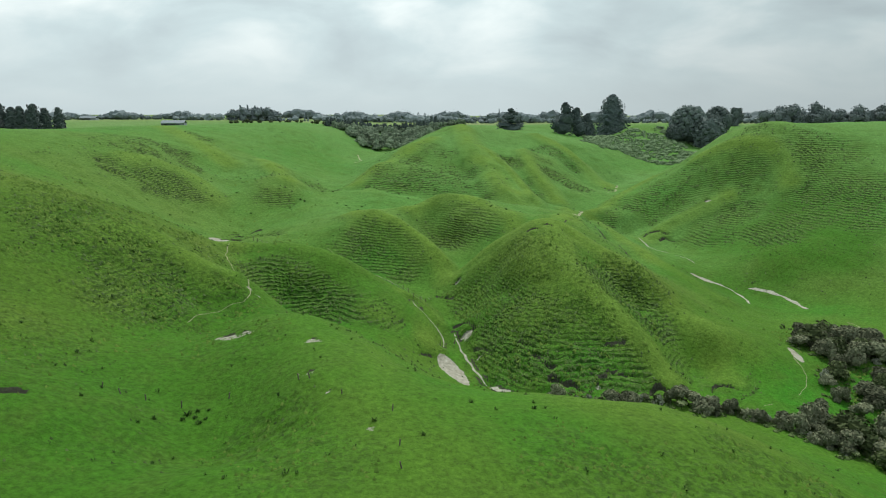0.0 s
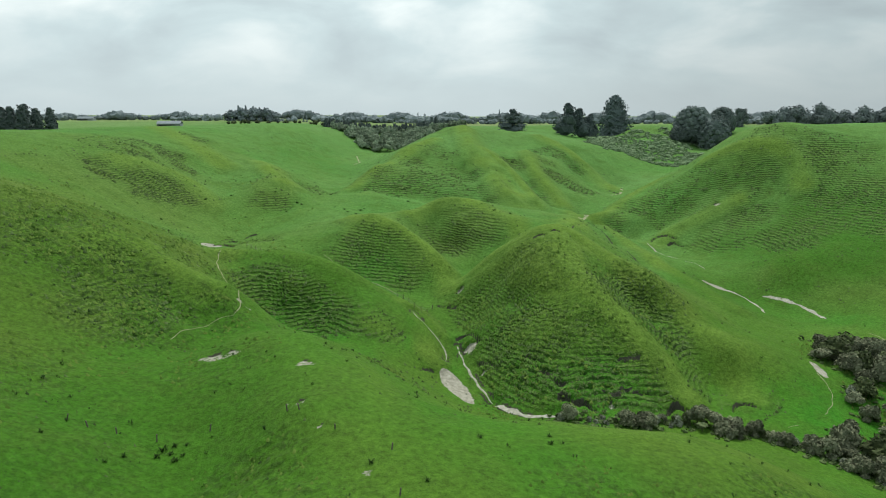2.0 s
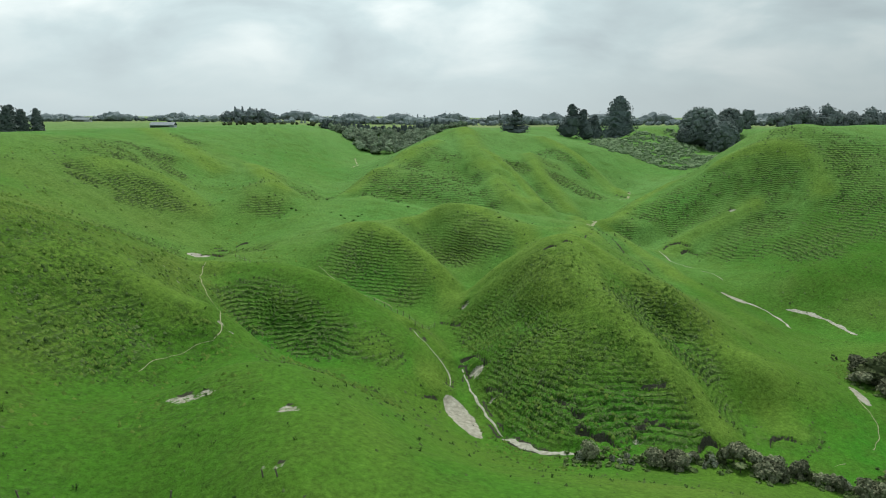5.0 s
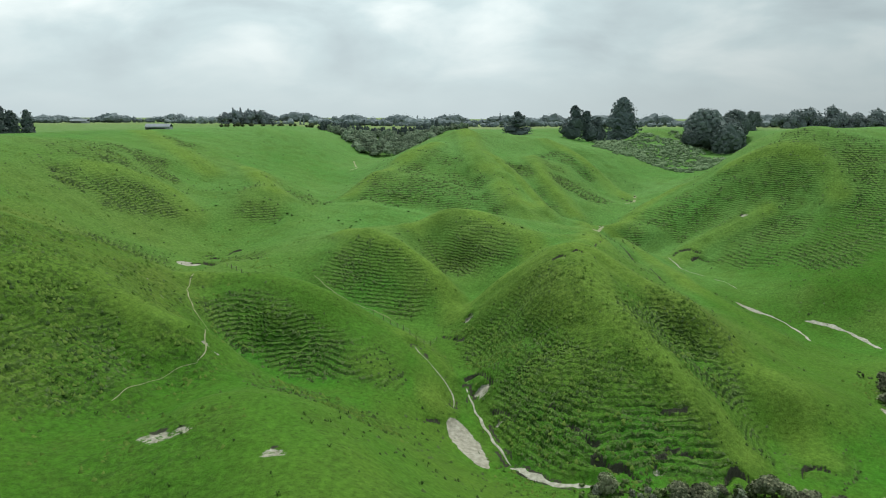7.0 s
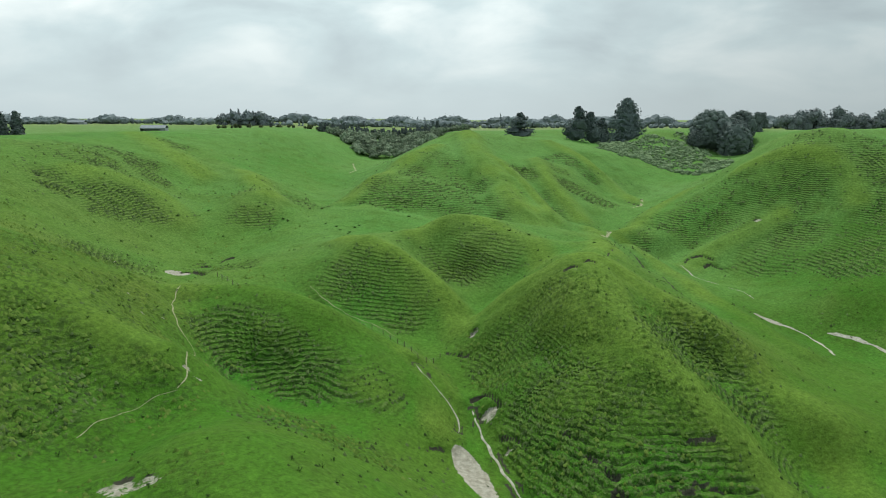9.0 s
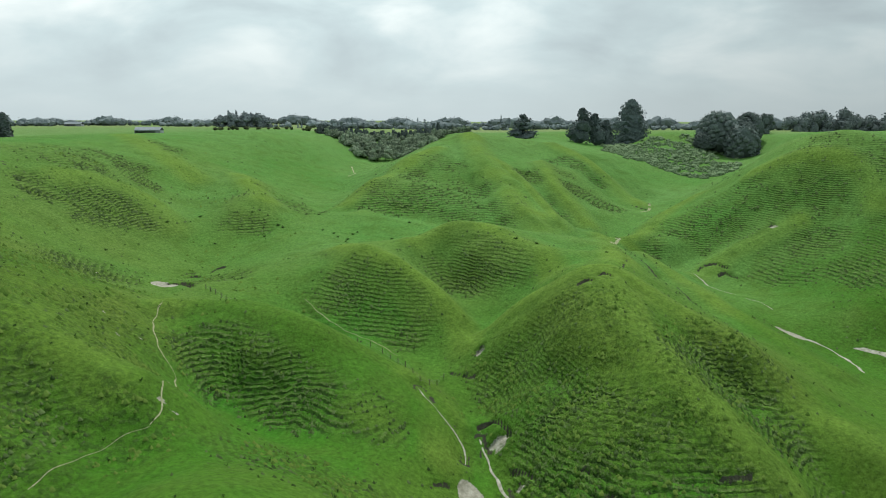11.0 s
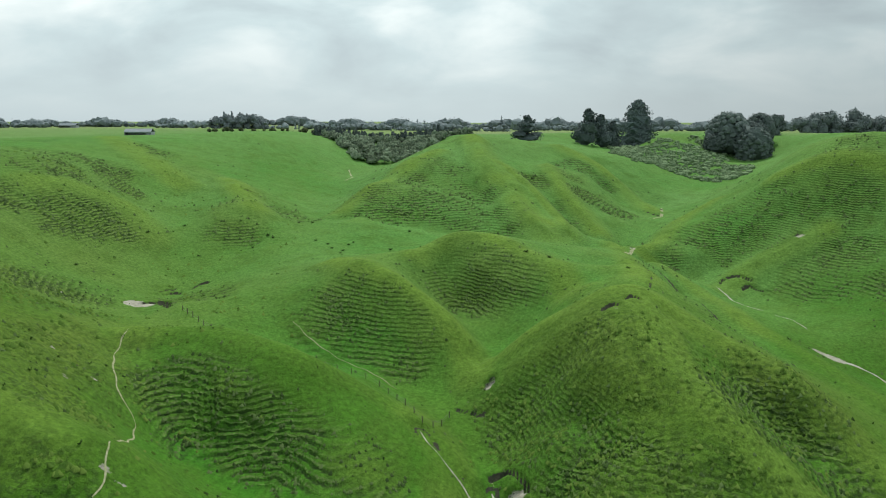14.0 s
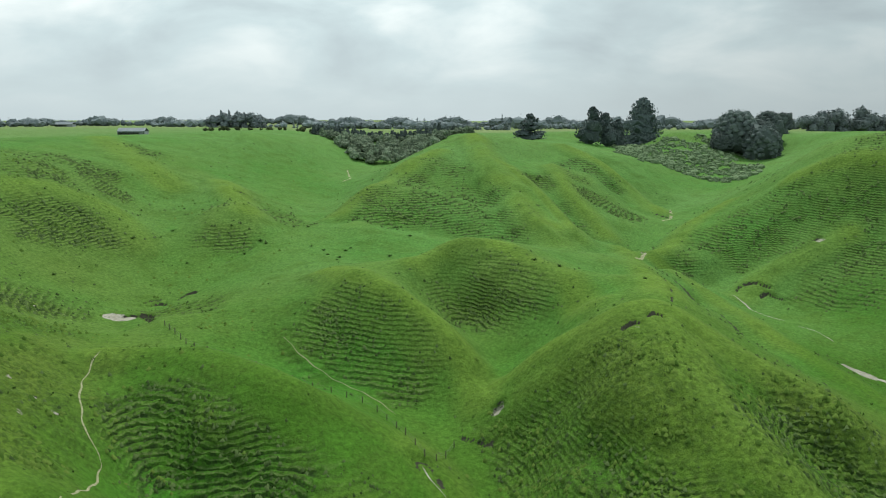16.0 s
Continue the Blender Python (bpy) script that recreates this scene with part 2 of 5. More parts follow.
GULLIES["gap_bc"] = [(4, 195, 11.2), (14, 203, 14.6), (24, 213, 20.0), (38, 239, 19.8), (53, 293, 14.2)]
RIDGES["arm_left"] = [(33, 188, 26.6), (25, 187, 25.4), (20, 188, 22.6), (15, 189, 19.4), (10, 190, 15.6), (5, 191, 11.8)]
RIDGES["arm_left_face"] = [(26, 181, 26.4), (20, 178, 22.8), (13, 179, 17.0), (7, 179, 12.6), (4, 177, 9.3)]
RIDGES["arm_right"] = [(34, 186, 26.2), (40, 181, 23.4), (46, 174, 20.5), (53, 165, 16.6), (61, 156, 8.8), (65, 145, 6.2), (64, 133, 1.0)]
RIDGES["arm_back"] = [(38, 200, 25.6), (43, 215, 23.8), (47, 232, 21.4), (51, 250, 19.0), (55, 270, 16.4), (58, 288, 14.6), (60, 304, 14.0)]
GULLIES["back_crease"] = [(62, 276, 13.0), (65, 250, 10.6), (69, 225, 8.0), (73, 205, 7.4), (76, 190, 6.0), (80, 175, 3.4)]
RIDGES["back_strip"] = [(68, 276, 12.2), (72, 256, 10.2), (75, 240, 8.8), (78, 222, 7.2), (82, 206, 5.6), (87, 190, 3.0)]
RIDGES["rib_front"] = [(34, 186, 26.2), (32, 166, 22.2), (35, 153, 18.6), (40, 144, 13.4), (46, 136, 7.6), (49, 130, 3.6)]
GULLIES["hollow_right"] = [(44, 173, 20.9), (49, 161, 13.8), (55, 149, 7.8), (62, 140, 1.3)]
RIDGES["face_left"] = [(18, 168, 18.6), (15, 160, 12.6), (16, 147, 9.6), (22, 130, 5.2)]
RIDGES["back_saddle"] = [(56, 292, 14.6), (47, 289, 16.0)]
RIDGES["dome_rib"] = [(32, 238, 22.6), (38, 305, 19.1), (33, 341, 25.7), (25, 365, 32.9), (17, 389, 39.1), (12, 428, 47.9)]
RIDGES["dome_rib_right"] = [(58, 459, 44.8), (71, 417, 35.5), (67, 391, 31.0), (81, 389, 22.6), (77, 336, 16.2)]
GULLIES["dome_hollow"] = [(43, 424, 37.8), (46, 368, 30.5), (52, 336, 20.3), (56, 317, 15.1)]
RIDGES["dome_top"] = [(2, 449, 49.5), (23, 460, 50.1), (45, 462, 47.1), (68, 493, 45.7), (81, 465, 41.5), (101, 458, 37.8)]
RIDGES["dome_left"] = [(-8, 422, 45.6), (-23, 377, 37.9), (-33, 336, 31.3)]
GULLIES["dome_foot"] = [(-35, 302, 25.2), (-22, 303, 23.6), (-5, 303, 21.2), (11, 308, 19.9), (28, 298, 17.2), (39, 300, 16.8)]
GULLIES["right_stream_low"] = [(108, 214, 1.4), (115, 194, -0.7), (118, 176, 0.4), (119, 163, 0.9)]
GULLIES["bush_stream"] = [(102, 180, -0.6), (89, 148, 1.5), (84, 133, -0.4), (75, 128, 0.1), (64, 128, 0.9), (48, 127, 2.9), (33, 128, 3.7), (18, 128, 2.7), (10, 135, 2.1)]
RIDGES["right_hill_edge"] = [(75, 294, 13.0), (96, 313, 20.2), (117, 332, 29.0)]
RIDGES["right_hill_top"] = [(131, 333, 37.7), (146, 338, 47.4), (153, 327, 52.2), (160, 310, 54.1)]
GULLIES["right_foot"] = [(101, 274, 8.0), (113, 258, 9.4), (118, 237, 9.0)]
RIDGES["right_spur"] = [(118, 220, 8.6), (133, 225, 14.5), (151, 234, 20.9), (166, 237, 25.0)]
GULLIES["right_hollow"] = [(124, 249, 11.8), (141, 253, 20.0)]
GULLIES["left_gully"] = [(-86, 235, 17.3), (-92, 260, 21.4), (-96, 288, 26.5), (-104, 315, 31.5)]
RIDGES["left_rib"] = [(-85, 326, 32.8), (-80, 292, 30.2), (-71, 279, 26.0), (-62, 266, 21.2)]
RIDGES["left_rib_b"] = [(-132, 278, 44.8), (-111, 261, 31.8), (-97, 243, 21.4)]
GULLIES["left_hollow_b"] = [(-131, 319, 43.2), (-106, 279, 31.2), (-95, 259, 22.5)]
RIDGES["near_left_spur"] = [(-86, 178, 31.6), (-76, 176, 29.0), (-66, 173, 25.6), (-59, 168, 22.4)]
RIDGES["near_left_face"] = [(-68, 137, 34.4), (-60, 121, 28.2)]
GULLIES["front_bowl"] = [(-44, 87, 24.3), (-34, 78, 22.2), (-27, 67, 21.6), (-22, 56, 25.4)]
RIDGES["spur_face"] = [(-47, 168, 19.6), (-38, 162, 17.8), (-30, 159, 13.6), (-22, 154, 12.2)]
RIDGES["near_shoulder"] = [(-44, 114, 20.2), (-35, 111, 22.8), (-25, 109, 23.9), (-14, 95, 24.1)]
RIDGES["pyramid_mid"] = [(15, 174, 15.8), (17, 161, 12.4), (22, 162, 19.2), (27, 155, 17.7)]
RIDGES["right_flank"] = [(107, 297, 18.4), (117, 284, 18.0), (134, 286, 27.4), (136, 299, 38.0)]
RIDGES["dome_face"] = [(-10, 357, 32.6), (8, 356, 30.1), (-0, 317, 24.2)]
GULLIES["pond_slope"] = [(-1, 142, 2.4), (2, 134, 2.8)]
GULLIES["mid_valley"] = [(-79, 229, 15.2), (-73, 248, 16.9), (-65, 268, 20.5), (-56, 290, 23.5), (-50, 320, 22.3), (-51, 345, 23.4), (-50, 372, 25.2), (-52, 434, 29.5), (-53, 478, 32.1), (-32, 485, 32.5)]
GULLIES["right_stream"] = [(142, 420, 22.6), (122, 398, 19.2), (106, 375, 15.3), (80, 335, 14.8), (68, 308, 10.9), (72, 288, 8.6), (88, 272, 5.2), (94, 255, 4.4), (94, 225, 2.9), (101, 212, -0.6)]
RIDGES["front_spur"] = [(-60, 62, 33.2), (-40, 70, 25.6), (-17, 78, 26.2), (-2, 82, 23.2), (12, 85, 20.1), (22, 87, 18.3), (30, 86, 17.6), (40, 88, 14.0), (48, 92, 9.5), (57, 95, 5.5), (62, 86, 5.9), (66, 76, 6.7)]
RIDGES["spur_toe"] = [(-50, 160, 16.4), (-44, 157, 13.3), (-32, 151, 9.1), (-18, 148, 9.8), (-7, 145, 5.9)]
RIDGES["plateau_west"] = [(-165, 232, 52.0), (-190, 300, 52.2), (-225, 364, 51.0), (-160, 400, 52.0), (-130, 440, 51.6), (-172, 430, 51.4), (-197, 480, 50.8), (-222, 530, 48.0), (-246, 580, 47.8), (-150, 560, 50.6), (-150, 490, 51.1)]
RIDGES["plateau_edge"] = [(-120, 470, 51.9), (-107, 530, 49.0), (-112, 445, 50.6), (-130, 600, 50.9), (-20, 640, 45.5), (-60, 600, 43.1), (-90, 650, 46.0)]
GULLIES["bush_gully"] = [(-88, 470, 43.8), (-100, 520, 47.9), (-20, 545, 42.3), (-45, 565, 42.0), (0, 500, 45.8)]
RIDGES["saddle_line"] = [(53, 503, 45.5), (89, 538, 44.8), (60, 560, 48.0), (0, 540, 48.1), (60, 650, 46.6), (110, 500, 39.1)]
RIDGES["scrub_bank"] = [(144, 556, 38.8), (168, 566, 48.2), (185, 580, 48.7), (160, 540, 43.6), (163, 502, 34.8), (152, 453, 25.6), (200, 500, 31.0), (155, 600, 36.9), (120, 620, 46.6), (220, 640, 48.9), (222, 535, 33.8), (174, 467, 26.6)]
RIDGES["plateau_east"] = [(268, 600, 48.0), (230, 420, 50.4), (200, 310, 52.8), (250, 300, 53.9), (400, 752, 46.5), (300, 480, 50.6), (260, 530, 48.1), (186, 380, 49.7), (250, 480, 49.3), (314, 580, 49.0), (346, 630, 48.5), (420, 600, 49.5), (380, 480, 50.0)]
RIDGES["east_rim"] = [(190, 350, 53.6), (222, 372, 52.6), (255, 350, 53.1), (180, 310, 52.2), (215, 330, 53.6)]
RIDGES["front_drop"] = [(-8, 98, 20.2), (2, 96, 16.3), (10, 97, 14.2), (20, 99, 12.2), (32, 99, 10.3), (45, 101, 6.9)]
RIDGES["plateau_far"] = [(-240, 820, 51.0), (-490, 1210, 50.0), (-670, 1220, 48.0), (120, 1270, 50.0), (0, 800, 45.0), (300, 900, 45.0), (-500, 600, 50.0), (600, 600, 53.0)]
RIDGES["west_top"] = [(-220, 220, 53.0), (-235, 100, 54.0), (-240, -50, 53.0), (-300, 300, 52.0), (-190, 40, 53.0)]
RIDGES["east_top"] = [(300, 220, 48.0), (330, 60, 46.0), (350, -100, 45.0), (260, -60, 20.0)]
RIDGES["west_slope"] = [(-160, 150, 54.2), (-150, 0, 49.8), (-120, -100, 46.0), (-110, 60, 44.8), (-75, 40, 35.6), (-60, 0, 32.0)]
RIDGES["under_flight"] = [(0, 30, 25.2), (0, -60, 24.9), (-35, 30, 26.8), (60, 40, 14.7), (40, 60, 18.2), (20, 55, 22.0)]
GULLIES["valley_out"] = [(110, 60, 0.0), (130, 110, -2.6), (170, 120, 0.9), (120, 0, -2.9), (200, 40, 7.9), (120, -120, -4.9)]
RIDGES["east_slope"] = [(200, 180, 16.0), (240, 220, 34.1), (180, 215, 22.2), (210, 260, 40.0), (260, 120, 25.0)]

LINES = [p for part_lines in (RIDGES, GULLIES) for line in part_lines.values() for p in line]


def spread(a, b):
    d2 = ((a[:, None] - b[None]) ** 2).sum(-1) / 1e4
    return 0.5 * d2 * np.log(d2 + 1e-12)


def smooth(v, a, b):
    s = np.clip((v - a) / (b - a), 0, 1)
    return s * s * (3 - 2 * s)


def lattice(i, j, seed):
    h = (i.astype(np.int64) * 374761393 + j.astype(np.int64) * 668265263 + seed * 1442695041) & 0x7FFFFFFF
    h = ((h ^ (h >> 13)) * 1274126177) & 0x7FFFFFFF
    return ((h ^ (h >> 16)) & 0xFFFF) / 65535.0


def grain(x, y, size, seed, octaves=1):
    """Value noise from -1 to 1, with lumps of about that many metres."""
    total, amp, norm = 0.0, 1.0, 0.0
    for k in range(octaves):
        u, v = x / size, y / size
        i, j = np.floor(u), np.floor(v)
        a, b = u - i, v - j
        a, b = a * a * a * (a * (a * 6 - 15) + 10), b * b * b * (b * (b * 6 - 15) + 10)
        n = (lattice(i, j, seed + k) * (1 - a) + lattice(i + 1, j, seed + k) * a) * (1 - b) + (lattice(i, j + 1, seed + k) * (1 - a) + lattice(i + 1, j + 1, seed + k) * a) * b
        total, norm = total + amp * (2 * n - 1), norm + amp
        amp, size = amp * 0.5, size * 0.5
    return total / norm


# the bending-plate surface through all the lines, on a 3 m grid
P = np.array(LINES, float)
N = len(P)
A = np.zeros((N + 3, N + 3))
A[:N, :N] = spread(P[:, :2], P[:, :2]) + 2e-5 * np.eye(N)
A[:N, N:] = np.c_[np.ones(N), P[:, :2] / 100]
A[N:, :N] = A[:N, N:].T
W8 = np.linalg.solve(A, np.r_[P[:, 2], 0, 0, 0])
CX, CY = np.arange(-420, 560, 3.0), np.arange(-260, 900, 3.0)


def plate():
    rows = []
    for y in CY:
        q = np.c_[CX, np.full(len(CX), y)]
        rows.append(spread(q, P[:, :2]) @ W8[:N] + np.c_[np.ones(len(q)), q / 100] @ W8[N:])
    return np.array(rows)


COARSE = plate()


def softened(v, n):
    """Each value averaged over n steps to either side, twice."""
    for axis in (0, 1, 0, 1):
        v = sum(np.roll(v, k, axis) for k in range(-n, n + 1)) / (2 * n + 1)
    return v


# crests a little sharper and gullies a little deeper than the plate
COARSE = COARSE + 0.28 * np.clip(COARSE - softened(COARSE, 4), -4, 4)


def weights(v, grid):
    """Cubic weights that carry values on the even grid to the places v."""
    step = grid[1] - grid[0]
    u = np.clip((v - grid[0]) / step, 1, len(grid) - 3.001)
    i = np.floor(u).astype(int)
    f = u - i
    w = np.zeros((len(v), len(grid)))
    k = np.arange(len(v))
    w[k, i - 1] = -0.5 * f + f * f - 0.5 * f ** 3
    w[k, i] = 1 - 2.5 * f * f + 1.5 * f ** 3
    w[k, i + 1] = 0.5 * f + 2 * f * f - 1.5 * f ** 3
    w[k, i + 2] = -0.5 * f * f + 0.5 * f ** 3
    return w


def steps(a, b, first, last):
    """Places from a to b whose spacing grows evenly from first to last."""
    n = max(2, int(round(abs(b - a) / ((first + last) / 2))))
    g = np.cumsum(np.linspace(first, last, n))
    return a + (b - a) * g / g[-1]


def far_steps(a, b, n):
    return a + (b - a) * (np.geomspace(1, 60, n) - 1) / 59


FINE = 0.45
GX = np.r_[far_steps(-300, -4600, 26)[:0:-1], steps(-106, -300, 0.5, 4.5)[::-1], np.arange(-105.5, 146, FINE), steps(146, 340, 0.5, 4.5), far_steps(340, 4600, 26)[1:]]
GY = np.r_[far_steps(-140, -3000, 16)[:0:-1], steps(46, -140, 0.5, 8)[::-1], np.arange(46.5, 262, FINE), steps(262, 470, 0.5, 1.6), steps(470, 800, 1.8, 7), far_steps(800, 4800, 34)[1:]]
X, Y = np.meshgrid(GX, GY)
Z = weights(GY, CY) @ COARSE @ weights(GX, CX).T
far = np.hypot((X - 20) / 1.0, (Y - 300) / 1.15)
outside = smooth(far, 420, 640)
plain = 50.5 + 1.5 * grain(X, Y, 260, 5, 2) * smooth(far, 500, 900) - 3.5 * smooth(Y, 850, 1150) - 8.5 * smooth(Y + 0.55 * X, 600, 1080) * smooth(X, -420, -150)
Z = Z * (1 - outside) + outside * plain


def line_distance(points, reach):
    """Distance from the ground's vertices to a line of points, within its reach; farther vertices get the reach."""
    d = np.full(Z.shape, float(reach))
    for (x0, y0), (x1, y1) in zip(points[:-1], points[1:]):
        i0, i1 = np.searchsorted(GX, (min(x0, x1) - reach, max(x0, x1) + reach))
        j0, j1 = np.searchsorted(GY, (min(y0, y1) - reach, max(y0, y1) + reach))
        if i1 <= i0 or j1 <= j0:
            continue
        x, y = X[j0:j1, i0:i1], Y[j0:j1, i0:i1]
        dx, dy = x1 - x0, y1 - y0
        s = np.clip(((x - x0) * dx + (y - y0) * dy) / (dx * dx + dy * dy + 1e-9), 0, 1)
        d[j0:j1, i0:i1] = np.minimum(d[j0:j1, i0:i1], np.hypot(x - x0 - s * dx, y - y0 - s * dy))
    return d


def curve_through(points, step=0.7):
    """A smooth line through the points, sampled evenly."""
    p = np.array(points, float)
    p = np.r_[[2 * p[0] - p[1]], p, [2 * p[-1] - p[-2]]]
    res = []
    for k in range(1, len(p) - 2):
        n = max(2, int(np.hypot(*(p[k + 1] - p[k])[:2]) / step))
        for s in np.arange(n) / n:
            res.append(0.5 * (2 * p[k] + (p[k + 1] - p[k - 1]) * s + (2 * p[k - 1] - 5 * p[k] + 4 * p[k + 1] - p[k + 2]) * s ** 2 + (3 * p[k] - p[k - 1] - 3 * p[k + 1] + p[k + 2]) * s ** 3))
    return np.array(res + [p[-2]])


# narrow crests and creases along the flanks: line, height, half width
CREASES = {
    "dome_spur": ([(14, 432), (17, 389), (21, 365), (27, 345), (30, 319), (35, 299)], 4.0, 15),
    "dome_rib_mid": ([(25, 383), (32, 363), (38, 345), (43, 324), (44, 303)], 2.4, 9),
    "dome_rib_east": ([(50, 397), (52, 361), (56, 339), (59, 322)], 2.5, 10),
    "dome_rib_far": ([(67, 455), (81, 426), (91, 405), (98, 381)], 3.0, 14),
    "dome_gully_a": ([(29, 347), (33, 325), (37, 302)], -1.8, 6),
    "dome_gully_b": ([(39, 372), (46, 347), (52, 318)], -2.2, 8),
    "dome_gully_c": ([(88, 440), (99, 415), (105, 400)], -2.8, 13),
    "dome_face_crease": ([(10, 359), (12, 329), (13, 311)], -1.6, 8),
    "dome_foot": ([(-40, 306), (-22, 304), (-5, 303), (11, 304), (28, 297), (40, 294)], -1.8, 12),
    "dome_west_edge": ([(-8, 400), (-22, 370), (-36, 340), (-44, 318)], 2.8, 13),
    "right_toe": ([(68, 296), (80, 309), (97, 332), (113, 342)], 2.2, 10),
    "right_toe_low": ([(67, 294), (73, 288), (78, 282)], 0.8, 6),
    "right_dip": ([(79, 282), (93, 288), (109, 294), (122, 299)], -2.2, 9),
    "right_rib_low": ([(84, 266), (100, 280), (113, 282), (128, 283)], 2.0, 9),
    "right_rib_high": ([(128, 320), (140, 308), (152, 292), (150, 272)], 2.0, 10),
    "left_knob": ([(-96, 343), (-81, 314), (-71, 293)], 1.6, 11),
    "left_knob_dip": ([(-80, 328), (-68, 311), (-60, 305)], -1.4, 10),
    "left_spur_up": ([(-163, 378), (-131, 343), (-111, 325)], 1.2, 15),
    "left_spur_mid": ([(-128, 260), (-121, 270), (-110, 274), (-97, 267)], 1.0, 12),
    "left_dip_up": ([(-154, 334), (-129, 312), (-117, 306)], -1.0, 12),
    "near_rib": ([(-71, 129), (-68, 139), (-58, 137), (-49, 132)], 1.2, 9),
    "near_dip": ([(-63, 118), (-59, 124), (-52, 126)], -0.8, 8),
    "front_dip": ([(39, 179), (44, 167), (49, 156)], -1.2, 6),
}
edge_line = np.zeros(Z.shape)
raised, sunk = np.zeros(Z.shape), np.zeros(Z.shape)
SHARP = [(k, [p[:2] for p in RIDGES[k]], h, w) for k, h, w in (("arm_left", 1.4, 7), ("arm_right", 1.5, 8), ("arm_back", 1.0, 9), ("back_strip", 0.9, 7), ("hump_a", 1.2, 8), ("hump_b", 1.2, 8), ("left_spur", 1.3, 7), ("rib_front", 1.0, 7))]
for k, pts, h, w in SHARP + [(k, *v) for k, v in CREASES.items()]:
    d = line_distance(curve_through(pts, 3.0)[:, :2], w)
    tent = np.clip(1 - d / w, 0, 1)
    tent = np.where(tent > 0.9, tent - 0.5 * (tent - 0.9) ** 2 / 0.1, tent) * smooth(tent, 0, 0.45)
    if h > 0:
        raised = np.maximum(raised, h * tent)
        edge_line = np.maximum(edge_line, 1 - smooth(d, 0.15 * w, 0.8 * w))
    else:
        sunk = np.minimum(sunk, h * tent)
Z += raised + sunk
slope = np.hypot(np.gradient(Z, axis=1) / np.gradient(GX)[None], np.gradient(Z, axis=0) / np.gradient(GY)[:, None])

# trodden paths, rills and gravel runs: line, width
RUNS = {
    "path_west": ([(-61, 177), (-59.2, 168.3), (-53.8, 158.7), (-50, 155), (-44.8, 141.5), (-42.9, 134.7), (-41.6, 131.7), (-41.8, 128.2)], 0.22, "TRACK"),
    "path_west_faint": ([(-41.8, 128.2), (-45.6, 124.1), (-48, 115.2), (-49, 109.6)], 0.1, "TRACK"),
    "path_west_hook": ([(-49, 109.6), (-48.7, 105.7), (-46.3, 102.3), (-43.7, 99.2)], 0.22, "TRACK"),
    "rill": ([(-8.5, 165.4), (-6.4, 162.3), (-3.9, 159.4), (-2.1, 157.5), (-0.8, 155.9), (0.1, 154.4), (0, 150.7)], 0.22, "SILT"),
    "stream_head": ([(2.8, 157.9), (3.4, 155.9), (4.6, 150.1), (6, 144.8), (7.9, 138.5), (10, 133.9)], 0.45, "SILT"),
    "stream_low": ([(9.9, 133.3), (12, 130.4), (14.5, 127.8), (17.8, 125.4), (22.1, 123.8)], 1.25, "SILT"),
    "wet_ditch": ([(-0.7, 174.4), (1.2, 169.1), (3.2, 159)], 0.22, "TRACK"),
    "gravel_upper": ([(83.5, 269.8), (84.7, 262.9), (86.7, 255.3), (91.7, 250.6)], 0.7, "SILT"),
    "gravel_gap": ([(92.5, 245.8), (95.3, 241.9), (95.9, 234.8)], 0.35, "SILT"),
    "gravel_mid": ([(89.5, 219.3), (93.8, 218.6), (99, 217), (101.8, 212.5), (102.4, 206), (100.5, 199)], 0.6, "SILT"),
    "gravel_low": ([(106.7, 213.1), (109.8, 209.3), (112.8, 203.9), (114.7, 198.6), (115.9, 192.5)], 1.25, "SILT"),
    "path_east": ([(117.8, 175.7), (117.9, 168.3), (117, 158.8)], 0.25, "TRACK"),
    "path_bush": ([(86.2, 149.8), (85, 143), (84.8, 139.5), (83, 134.8), (79.5, 130.3), (74.5, 126), (66.4, 121.6)], 0.17, "TRACK"),
    "path_far": ([(106.7, 386.7), (99.4, 366.1), (90.9, 354.1)], 1.2, "TRACK"),
    "path_saddle": ([(66, 296.1), (59.1, 284.9)], 1.3, "TRACK"),
    "path_gully": ([(-56, 402), (-53, 412), (-56, 430), (-60, 449)], 0.9, "TRACK"),
    "stock_track": ([(-38.7, 205.6), (-32.8, 199.4), (-25.2, 193.7), (-18.2, 188.5), (-13.7, 184)], 0.18, "TRACK"),
}
RUN_LINES = {k: curve_through(v[0]) for k, v in RUNS.items()}
trail = np.ones(Z.shape)
for k, (pts, wide, _) in RUNS.items():
    d = line_distance(RUN_LINES[k][::3, :2], 6.0)
    trail = np.minimum(trail, smooth(d, wide * 0.7, wide * 0.7 + 1.6))
    if k.startswith(("stream", "rill")):
        Z -= 0.9 * (1 - smooth(d, 0.6, 3.2))

